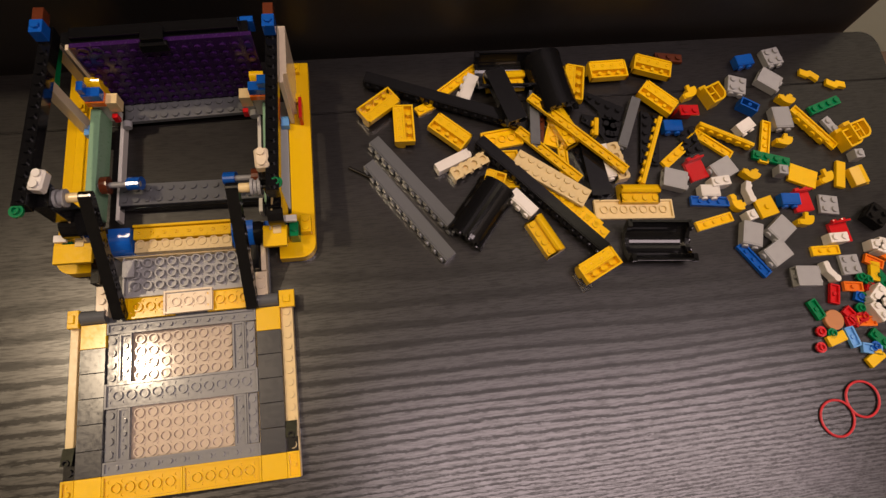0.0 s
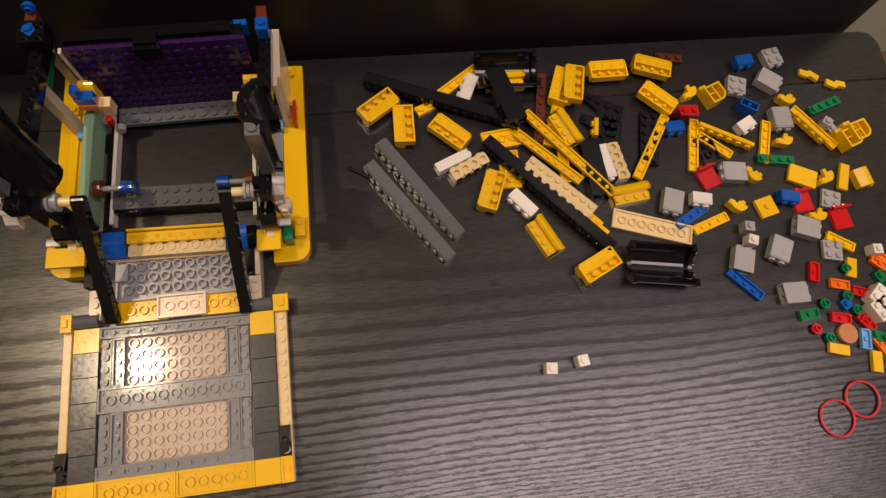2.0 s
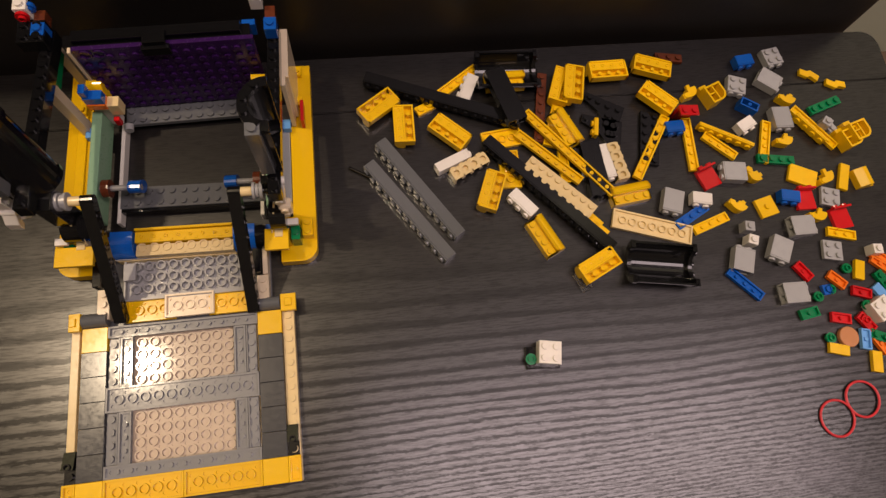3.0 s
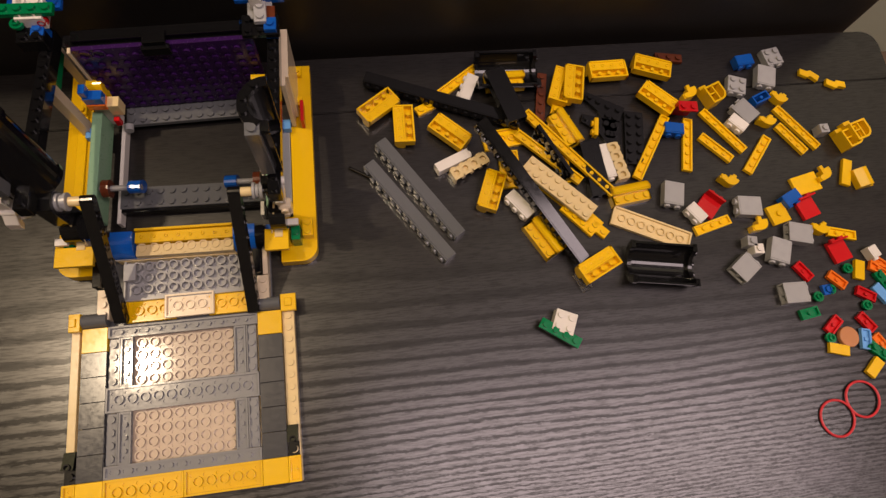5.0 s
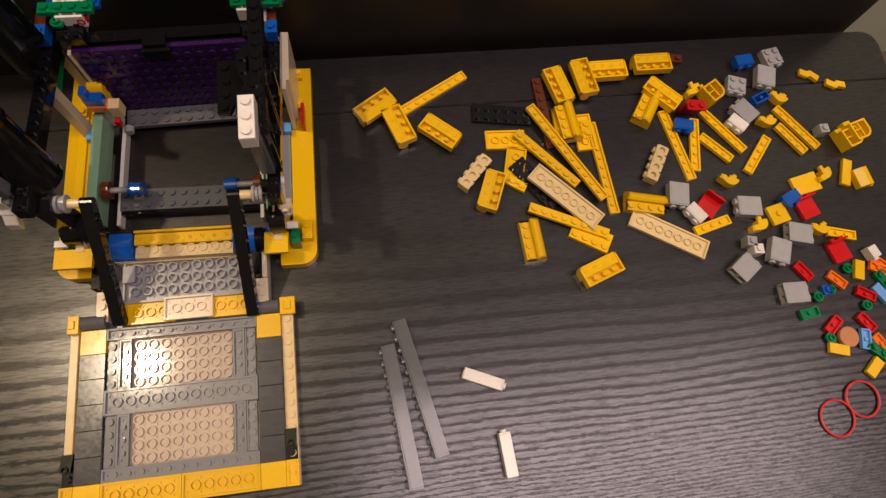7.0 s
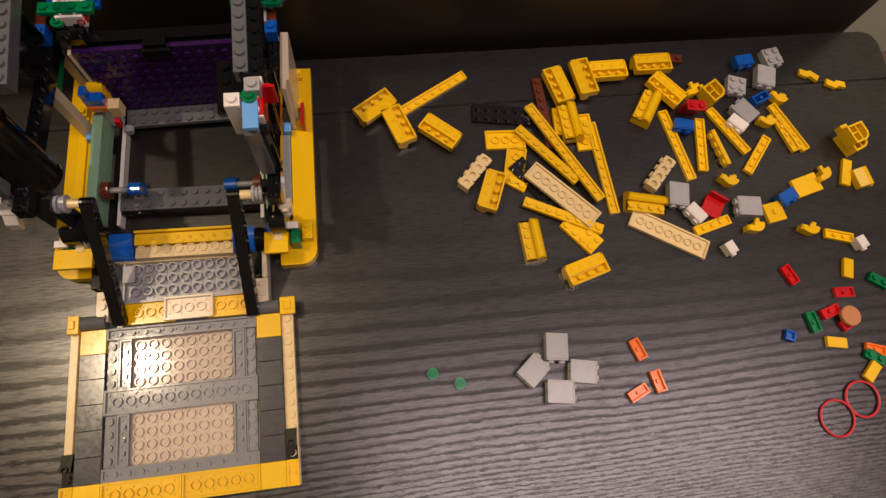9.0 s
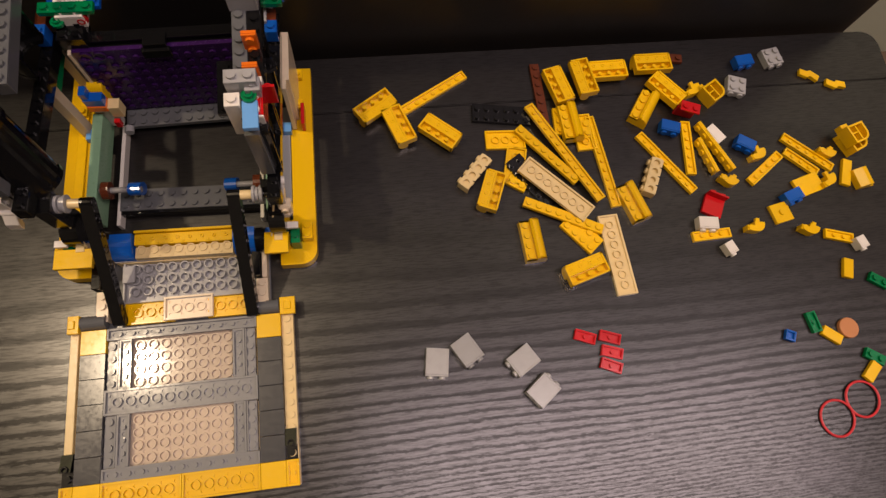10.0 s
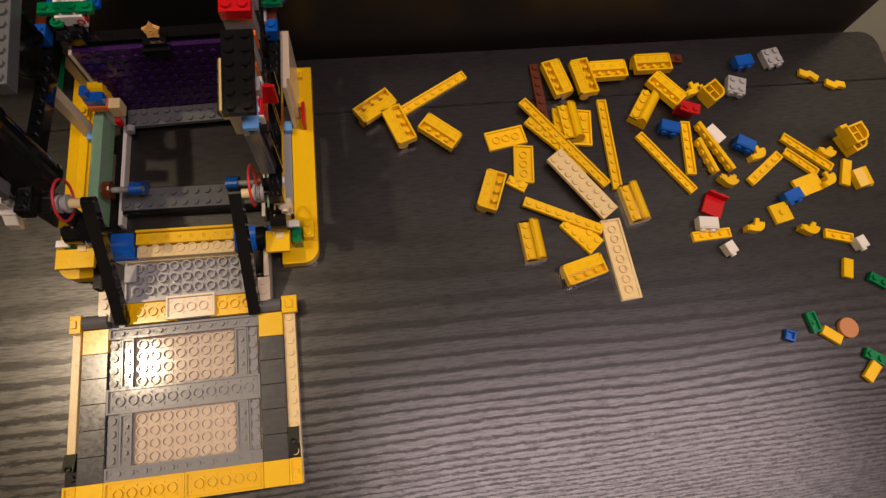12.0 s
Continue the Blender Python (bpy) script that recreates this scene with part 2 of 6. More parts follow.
def bar(name, u0, v0, z0, u1, v1, z1, material, studs=False, parent=None, label=""):
    """A solid piece between stud coordinates u, v and heights z, in metres."""
    bm = bmesh.new()
    box(bm, u0 * U + 0.0001, v0 * U + 0.0001, z0, u1 * U - 0.0001, v1 * U - 0.0001, z1)
    if studs:
        n, m_ = max(1, round(u1 - u0)), max(1, round(v1 - v0))
        for i in range(n):
            for j in range(m_):
                stud(bm, (u0 + (i + 0.5) * (u1 - u0) / n) * U, (v0 + (j + 0.5) * (v1 - v0) / m_) * U, z1)
    return mp(name, bm, material, parent, label)


def open_plate(name, u0, v0, z1, nx, ny, material, h=P, parent=None, label=""):
    """A plate lying upside down: rim, tubes and little posts show, its open side at z1."""
    bm = brick_bm(nx, ny, h, studs=False, dimples=True)
    bm.transform(Matrix.Translation(((u0 + nx / 2) * U, (v0 + ny / 2) * U, z1)) @ Matrix.Rotation(math.pi, 4, "X"))
    return mp(name, bm, material, parent, label)


def quarter_round(name, u0, u1, v0, v1, z0, z1, material, label=""):
    """A brick whose front upper edge is a quarter round, along u."""
    bm = bmesh.new()
    d, h = (v1 - v0) * U, z1 - z0
    out = [(d, 0.0), (d, h)] + [(d * 0.75 * (1 - math.sin(a)) , h * (0.15 + 0.85 * math.cos(a))) for a in [math.pi / 2 * i / 8 for i in range(9)]] + [(0.0, 0.0)]
    prism(bm, out, 0, (u1 - u0) * U)
    bm.transform(Matrix.Translation((u0 * U, v0 * U, z0)) @ Matrix(((0, 0, 1, 0), (1, 0, 0, 0), (0, 1, 0, 0), (0, 0, 0, 1))))
    return mp(name, bm, material, None, label)


def drum(name, a, b, radius, material, seg=24, parent=None, label=""):
    bm = bmesh.new()
    rod(bm, Vector(a), Vector(b), radius, seg)
    return mp(name, bm, material, parent, label)


def platform():
    z = 0.0105
    bar("base_plate", -3, -14, 0.0004, 15, 0, 0.0036, TAN)
    for v0 in (-5.5, -11.5):
        open_plate("inset_plate", 1.5, v0, 0.0072, 9, 5, PALETAN, 0.0034)
    open_plate("frame_beam", 0, -1, z, 12, 1, FRAMEGREY)
    open_plate("frame_beam", 0, -12, z, 12, 1, FRAMEGREY)
    open_plate("frame_beam", 0, -7, z + 0.0006, 12, 2, FRAMEGREY)
    for v0 in (-5, -11):
        for u0 in (1, 10):
            open_plate("side_rail", u0, v0, z - 0.0002, 1, 4, FRAMEGREY)
        for u0 in (0, 11):
            bar("studded_rail", u0, v0, 0.0036, u0 + 0.82, v0 + 4, z - 0.0028, FRAMEGREY, True)
            bar("rail_lip", u0 + (0.84 if u0 == 0 else -0.0), v0, z - 0.0026, u0 + (1.0 if u0 == 0 else 0.16), v0 + 4, z - 0.0004, FRAMEGREY)
    for u0 in (-2, 12):
        bar("corner_tile", u0, -2, 0.0036, u0 + 2, 0, z, YELLOW, label="glossy yellow tile")
        for i in range(5):
            bar("tile", u0, -4 - 2 * i, 0.0036, u0 + 2, -2 - 2 * i, z - 0.00012 * (i % 2), IRON, label="smudged dark grey tile")
    bar("side_strip", 14, -12, 0.0036, 15, 0, 0.0068, TAN, True)
    bar("side_strip", -3, -12, 0.0036, -2.35, 0, 0.0068, TAN)
    open_plate("sill_plate", 0, -14, z, 6, 2, YELLOW)
    open_plate("sill_plate", 6, -14, z, 6, 2, YELLOW)
    bar("sill_tile", -2, -14, 0.0036, 0, -12, z, YELLOW)
    bar("sill_tile", 12, -14, 0.0036, 14, -12, z, YELLOW)
    open_plate("sill_end", -3, -14, z, 1, 2, YELLOW)
    open_plate("sill_end", 14, -14, z, 1, 2, YELLOW)
    for u0 in (-3, 14):
        # black slope with one stud beside each lower corner
        bm = bmesh.new()
        out = [(-12 * U, 0.0036), (-12 * U, 0.0075), (-10.9 * U, 0.0075), (-10.9 * U, 0.0125), (-9.6 * U, 0.0095), (-9.6 * U, 0.0036)]
        prism(bm, out, u0 * U + 0.0002, (u0 + 0.9) * U)
        bm.transform(Matrix(((0, 0, 1, 0), (1, 0, 0, 0), (0, 1, 0, 0), (0, 0, 0, 1))))
        stud(bm, (u0 + 0.45) * U, -11.45 * U, 0.0075)
        ring(bm, ((u0 + 0.45) * U, -10.7 * U), 0.0022, 0.0014, 0.012, 0.0133)
        mp("corner_slope", bm, BLACK, None, "black sloped corner clip")
    # hinge knuckles and yellow clips along the folded edge
    for u0, s_ in ((-2, -1), (12, 1)):
        bm = bmesh.new()
        out = [(math.cos(a) * 0.0052, max(0.0, math.sin(a)) * 0.0085) for a in [math.pi * i / 12 for i in range(13)]]
        prism(bm, out, 0, 2 * U - 0.0004)
        bm.transform(Matrix.Translation((u0 * U, 0.65 * U, 0.006)) @ Matrix(((0, 0, 1, 0), (1, 0, 0, 0), (0, 1, 0, 0), (0, 0, 0, 1))))
        mp("hinge_cover", bm, DARKGREY, None, "dark grey rounded hinge cover")
        bar("clip_plate", 14 if s_ > 0 else -3, -0.2, 0.0085, 15.3 if s_ > 0 else -2.1, 1.3, 0.0125, YELLOW)
        bar("clip_finger", 14.35 if s_ > 0 else -2.9, 0.2, 0.0126, 14.95 if s_ > 0 else -2.4, 0.9, 0.0138, YELLOW)


def ramp_between():
    z = 0.0100
    bar("ramp_bed", -0.9, 0.1, 0.0004, 13.2, 5.9, 0.0034, DARKGREY)
    open_plate("ramp_plate", 1.1, 2.0, z, 10, 4, GREY, 0.005, label="light grey plate lying underside up")
    bar("ramp_edge", 0.5, 5.55, z, 11.6, 6.0, z + 0.003, GREY)
    bar("ramp_clip", 1.2, 3.7, z, 2.2, 5.2, z + 0.0032, GREY)
    bar("ramp_clip", 10.6, 3.9, z, 11.3, 5.6, z + 0.0032, GREY)
    open_plate("threshold_plate", 1.3, 0.2, 0.0092, 4, 2, YELLOW)
    open_plate("threshold_plate", 8.0, 0.2, 0.0092, 4, 2, YELLOW)
    open_plate("centre_plate", 4.5, 0.25, 0.0118, 4, 2, CREAM)
    for u0 in (-0.9, 12.1):
        bar("cream_rail", u0, 0.6, 0.0036, u0 + 1, 3.2, 0.011, CREAM, True)
        bar("cream_rail", u0 + 0.55, 3.2, 0.0036, u0 + 1, 6.6, 0.013, CREAM)
        bar("black_block", u0 - 0.2, 3.3, 0.0036, u0 + 0.5, 6.4, 0.0165, BLACK)


def frame_base():
    c, xo, xi = 6.55, 10.85, 8.85
    for s_ in (-1, 1):
        bm = bmesh.new()
        out = [(xi, 24.3), (xi, 8.6), (7.7, 8.2), (7.7, 4.4)]
        out += [(xo - 1.3 + 1.3 * math.cos(a), 5.7 + 1.3 * math.sin(a)) for a in [-math.pi / 2 + math.pi / 2 * i / 7 for i in range(8)]]
        out += [(xo, 24.3)]
        prism(bm, [((c + s_ * x) * U, y * U) for x, y in out][::s_], 0.0004, 0.0094)
        mp("side_rim", bm, YELLOW, None, "yellow base rim with a rounded corner")
        a, b = sorted((c + s_ * 9.15, c + s_ * 9.95))
        if s_ < 0:
            bar("rim_step", a, 9.4, 0.0095, b, 24.0, 0.0112, YELLOW)
        a, b = sorted((c + s_ * 8.0, c + s_ * 8.8))
        bar("grey_strip", a, 9.0, 0.001, b, 20.0, 0.0105, GREY)
        for v0 in (19.6, 22.9):
            a, b = sorted((c + s_ * 9.2, c + s_ * 10.1))
            bar("rim_block", a, v0, 0.0103, b, v0 + 1, 0.0140, YELLOW, True)
        # sand green side wall
        a, b = sorted((c + s_ * 6.9, c + s_ * 7.75))
        bar("side_wall", a, 8.8, 0.0105, b, 18.6, 0.0300, SANDGREEN, label="sand green side wall")
        a, b = sorted((c + s_ * 5.95, c + s_ * 6.3))
        bar("white_sill", a, 9.0, 0.0004, b, 18.8, 0.0090, WHITE)
        # coloured stack at the rear end of the side wall
        a, b = sorted((c + s_ * 7.2, c + s_ * 8.1))
        bar("red_block", a, 17.3, 0.0106, b, 18.2, 0.020, RED)
        bar("sky_blue_block", a, 16.6, 0.0106, b, 17.3, 0.022, SKYBLUE, True)
        a, b = sorted((c + s_ * 6.1, c + s_ * 8.0))
        if s_ < 0:
            a, b = a + 0.45, b + 0.1
        bar("stack_core", a, 18.65, 0.0110, b, 19.4, 0.0368, WHITE)
        bar("orange_plate", a, 18.2, 0.0370, b, 19.3, 0.0425, ORANGE)
        bar("blue_brick", a, 18.3, 0.0426, b, 19.2, 0.0495, BLUE)
        a2, b2 = sorted((c + s_ * 7.0, c + s_ * 8.0))
        bar("blue_step", a2 + (0.45 if s_ < 0 else 0), 18.4, 0.0496, b2, 19.3, 0.0560, BLUE)
        a, b = sorted((c + s_ * 6.2, c + s_ * 7.4))
        quarter_round("yellow_arch", a, b, 19.35, 20.3, 0.0300, 0.0480, YELLOW)
        a, b = sorted((c + s_ * 5.1, c + s_ * 6.1))
        bar("tan_brick", a, 18.3, 0.0280, b, 19.3, 0.0400, TAN)
        bar("red_pin", a, 17.8, 0.0205, b - 0.5, 18.25, 0.0275, RED)
        # white uprights that carry the long black beam
        a, b = sorted((c + s_ * 9.05, c + s_ * 9.45))
        if s_ < 0:
            b = a + 0.85
        bar("upright", a, 17.6, 0.0105, b, 18.6, 0.0660, CREAM, label="cream-white upright panel")
        bar("upright", a, 22.0, 0.0105, b, 22.9, 0.0600, CREAM)
        if s_ < 0:
            bar("green_tie", a, 18.6, 0.0580, b, 22.0, 0.0640, GREEN)
        if s_ > 0:
            bar("side_panel", a, 18.6, 0.0105, b + 0.25, 23.4, 0.0640, CREAM)
            bar("red_tile", c + 9.96, 17.4, 0.0103, c + 10.3, 19.6, 0.0220, RED)
        a, b = sorted((c + s_ * 8.25, c + s_ * 9.0))
        bar("sky_blue_foot", a, 17.0, 0.0106, b, 18.0, 0.0165, SKYBLUE)


def cross_piece():
    bar("cross_plate", 0.5, 10.3, 0.0050, 13.1, 12.35, 0.0098, DARKGREY, True, label="dark grey studded cross plate")
    bar("cross_beam", 0.5, 10.0, 0.0020, 13.1, 10.3, 0.0088, BLACK)


def rear():
    bar("wall_foot_plate", 0.9, 18.6, 0.0060, 12.9, 20.4, 0.0098, DARKGREY, True)
    for u0 in (0.95, 12.3):
        drum("grey_pin", ((u0 + 0.2) * U, 18.0 * U, 0.010), ((u0 + 0.2) * U, 18.6 * U, 0.010), 0.0032, GREY)
    # purple wall, studs to the front
    bm = bmesh.new()
    box(bm, 0.1 * U, 20.40 * U, 0.0105, 14.1 * U, 20.80 * U, 0.0800)
    for i in range(14):
        for j in range(8):
            m = Matrix.Translation(((0.6 + i) * U, 20.40 * U - 0.0007, 0.0145 + j * 0.0082)) @ Matrix.Rotation(math.pi / 2, 4, "X")
            bmesh.ops.create_cone(bm, cap_ends=True, segments=14, radius1=0.0024, radius2=0.0024, depth=0.0015, matrix=m)
    mp("back_wall", bm, PURPLE, None, "dark purple studded back wall")
    for u0 in (0.95, 2.0):
        bm = bmesh.new()
        ring(bm, (0, 0), 0.0038, 0.0030, -0.0005, 0.0009, 18)
        mp("wall_ring", bm, PURPLE, None, "", Matrix.Translation((u0 * U, 20.38 * U, 0.0755)) @ Matrix.Rotation(math.pi / 2, 4, "X"))
    bar("wall_clip", 5.4, 19.9, 0.0745, 7.6, 20.38, 0.0815, BLACK)
    bar("clip_head", 5.6, 20.2, 0.0816, 7.4, 21.4, 0.0850, BLACK)
    bar("wall_backing", -0.6, 20.85, 0.006, 13.9, 22.0, 0.0790, BLACK)
    bar("wall_cap", 0.2, 21.0, 0.0791, 13.2, 22.0, 0.0830, BLACK)
    bar("blue_cap", 0.0, 22.02, 0.060, 1.2, 22.6, 0.0690, BLUE)
    bar("blue_cap", 13.2, 22.02, 0.066, 14.3, 22.6, 0.0770, BLUE)
    for u0 in (-0.25,):
        bar("cream_jamb", u0, 20.3, 0.0105, u0 + 0.28, 20.84, 0.0790, CREAM)


def moulded_strip(name, u0, v0, n, z0, z1, material, ro, ri, across):
    """A narrow strip with a raised ring and a small pin at each stud's place."""
    bm = bmesh.new()
    box(bm, u0 * U, (v0 + 0.02) * U, z0, (u0 + n) * U, (v0 + 0.98) * U, z1)
    for i in range(n):
        ring(bm, ((u0 + i + 0.5) * U, (v0 + across) * U), ro, ri, z1 - 0.0002, z1 + 0.0009, 14)
    for i in range(n - 1):
        rod(bm, ((u0 + i + 1) * U, (v0 + 0.22) * U, z1 - 0.0002), ((u0 + i + 1) * U, (v0 + 0.22) * U, z1 + 0.0006), 0.0008, 8)
    return mp(name, bm, material)


def front_bar():
    bar("bar_bed", 0.6, 5.4, 0.0036, 12.0, 7.6, 0.0110, TAN)
    moulded_strip("yellow_ledge", 2.4, 6.55, 8, 0.0110, 0.0212, YELLOW, 0.0013, 0.0007, 0.55)
    bar("ledge_back", 2.4, 7.56, 0.0110, 10.4, 7.8, 0.0235, YELLOW)
    moulded_strip("tan_ledge", 2.4, 5.5, 8, 0.0110, 0.0180, TAN, 0.0031, 0.0022, 0.72)
    quarter_round("blue_arch", 0.55, 2.3, 5.5, 7.5, 0.0112, 0.0245, BLUE, "glossy blue rounded brick")
    quarter_round("blue_arch", 10.5, 12.3, 5.5, 7.5, 0.0112, 0.0245, BLUE, "glossy blue rounded brick")
    drum("black_wheel", (12.35 * U, 6.6 * U, 0.0165), (13.2 * U, 6.6 * U, 0.0165), 0.0085, BLACK)
    c = 6.55
    for s_ in (-1, 1):
        dv = 1.2 if s_ > 0 else 0.7
        a, b = sorted((c + s_ * 6.3, c + s_ * 8.6))
        bar("blue_beam", a, 6.1 + dv / 2, 0.0105, b, 7.0 + dv / 2, 0.0190, BLUE)
        a, b = sorted((c + s_ * 6.9, c + s_ * 8.7))
        bar("yellow_block", a, 4.6 + dv, 0.0095, b, 5.6 + dv, 0.0260, YELLOW)
        bar("yellow_top", a - (1.2 if s_ < 0 else 0.2), 4.2 + dv / 2, 0.0261, b, 5.5 + dv, 0.0293, YELLOW)
        a, b = sorted((c + s_ * 8.8, c + s_ * 9.6))
        bar("green_plate", a, 4.6 + dv, 0.0095, b, 6.0 + dv, 0.0240, GREEN, s_ > 0, label="green plate between yellow blocks")
        bar("white_plate", a - 0.2, 5.6 + dv, 0.0294, b, 6.2 + dv, 0.0322, WHITE)
        a, b = sorted((c + s_ * 9.7, c + s_ * 10.6))
        bar("yellow_post", a, 5.2 + dv, 0.0095, b, 6.8 + dv, 0.0180, YELLOW, True)


def mechanism():
    c = 6.55
    for s_ in (-1, 1):
        # long lever: a rounded bar from the folded front up to the upper axle
        lo, hi = Vector((0.45 * U, 0.012)), Vector((8.15 * U, 0.0680))
        d = hi - lo
        L, w, t = d.length, 0.0036, 0.0074
        bm = bmesh.new()
        out = [(L + w * math.sin(a), w * math.cos(a)) for a in [math.pi * i / 8 for i in range(9)]] + [(-w * math.sin(a), -w * math.cos(a)) for a in [math.pi * i / 8 for i in range(9)]]
        prism(bm, out[::-1], -t / 2, t / 2)
        n = 9
        for i in range(n):
            x = L * i / (n - 1)
            for q in (-t / 2 - 0.0001, t / 2 + 0.0001):
                ring(bm, (x, 0), 0.0030, 0.0024, q - 0.0002, q + 0.0002, 14)
        e1 = Vector((0, d[0] / L, d[1] / L))
        e3 = Vector((1, 0, 0))
        e2 = e3.cross(e1)
        u0 = c + s_ * 5.35
        m = Matrix(((e1[0], e2[0], e3[0], u0 * U), (e1[1], e2[1], e3[1], lo[0]), (e1[2], e2[2], e3[2], lo[1]), (0, 0, 0, 1)))
        mp("lever_arm", bm, BLACK, None, "black pierced lever arm", m)
        y, z = 8.15 * U, 0.0680
        drum("upper_axle", ((u0 + s_ * 0.5) * U, y, z), ((u0 + s_ * 3.2) * U, y, z), 0.0020, BLACK, 12)
        drum("tan_bush", ((u0 + s_ * 0.48) * U, y, z), ((u0 + s_ * 1.35) * U, y, z), 0.0030, TAN, 18)
        pulley = drum("pulley", ((u0 + s_ * 1.4) * U, y, z), ((u0 + s_ * 1.6) * U, y, z), 0.0056, GREY, 24)
        for q in (1.62, 1.95):
            drum("pulley_flange", ((u0 + s_ * q) * U, y, z), ((u0 + s_ * (q + 0.25)) * U, y, z), 0.0056 if q > 1.8 else 0.0045, GREY, 24, pulley)
        # lower axle with blue crank and brown gear
        y, z = 11.3 * U, 0.0280
        ua, ub = c + s_ * 6.8, c + s_ * 3.4
        drum("lower_axle", (ua * U, y, z), (ub * U, y, z), 0.0020, CHROME, 12)
        drum("brown_gear", ((c + s_ * 5.9) * U, y, z), ((c + s_ * 6.5) * U, y, z), 0.0062, BROWN, 16, None, "reddish brown gear")
        bm = bmesh.new()
        out = [(0.0078 * math.cos(a) + 0.0035, 0.0046 * math.sin(a)) for a in [math.pi * 2 * i / 16 for i in range(16)]]
        prism(bm, out, -0.0040, 0.0040)
        bm.transform(Matrix.Translation(((c + s_ * 3.95) * U, y, z)) @ Matrix.Rotation(math.pi / 2, 4, "Y") @ Matrix.Rotation(0.5, 4, "Z"))
        mp("blue_crank", bm, BLUE, None, "blue crank on an axle")
        # tower foot: dark block with a curved tan spring strip, behind the yellow corner
        a, b = sorted((c + s_ * 7.5, c + s_ * 8.7))
        bar("tower_foot", a, 7.3, 0.0069, b, 8.9, 0.0500, BLACK)
        bar("tower_shoulder", a, 8.3 if s_ > 0 else 7.1, 0.0501, b, 9.0, 0.0755, BLACK)
        drum("black_drum", ((c + s_ * 7.4) * U, 7.6 * U, 0.036), ((c + s_ * 8.7) * U, 7.6 * U, 0.036), 0.0100, BLACK)
        bm = bmesh.new()
        rod(bm, ((c + s_ * 7.35) * U, 6.3 * U, 0.030), ((c + s_ * 8.5) * U, 8.9 * U, 0.070), 0.0007, 8)
        mp("tan_cord", bm, TAN)
        bar("tan_foot", c + s_ * 7.9 - 0.35, 5.9, 0.019, c + s_ * 7.9 + 0.35, 6.9, 0.030, TAN)
        # long black beam, dipping a little to the rear
        bm = brick_bm(16, 1, 0.0096)
        ang = math.atan2(0.0105, 15 * U)
        m = Matrix.Translation(((c + s_ * 8.75) * U, 14.6 * U, 0.0725)) @ Matrix.Rotation(-ang, 4, "X") @ Matrix.Rotation(math.pi / 2, 4, "Z")
        mp("long_beam", bm, BLACK, None, "long black studded beam", m)
        bar("beam_end_blue", c + s_ * 8.75 - 0.5, 21.0, 0.0792, c + s_ * 8.75 + 0.5, 22.2, 0.0890, BLUE, True)
        bar("beam_end_brown", c + s_ * 8.75 - 0.42, 22.2, 0.0800, c + s_ * 8.75 + 0.42, 23.4, 0.0880, BROWN)


platform()
ramp_between()
SKEW = pose(0.052, 0.040, 0, 0, 0, -1.2) @ pose(-0.052, -0.040, 0)
frame_base()
STRAIGHT = SKEW.copy()
SKEW = pose(0.052, 0.164, 0, 0, 0, 1.8) @ pose(-0.052, -0.162, 0)
rear()
SKEW = STRAIGHT
cross_piece()
front_bar()
mechanism()


# ---- kinds of loose pieces: each gives a key and a builder; bodies are centred on the origin ----
MESHES, MOVES = {}, []


def brick(nx, ny, plates, studs=True, holes=False):
    def build():
        bm = brick_bm(nx, ny, plates * P, studs, 0.0001, holes)
        bm.transform(Matrix.Translation((0, 0, -plates * P / 2)))
        return bm
    return ("brick", nx, ny, plates, studs, holes), build


def column(plates):
    """A one-stud column, lying along x with its stud at the end."""
    def build():
        bm = brick_bm(1, 1, plates * P)
        bm.transform(Matrix.Rotation(math.pi / 2, 4, "Y") @ Matrix.Translation((0, 0, -plates * P / 2)))
        return bm
    return ("column", plates), build


def tall_brick(plates):
    """A brick of one by two studs, many plates tall, lying along x with its studs at the far end."""
    def build():
        bm = brick_bm(1, 2, plates * P)
        bm.transform(Matrix.Rotation(math.pi / 2, 4, "Y") @ Matrix.Translation((0, 0, -plates * P / 2)))
        return bm
    return ("tall_brick", plates), build


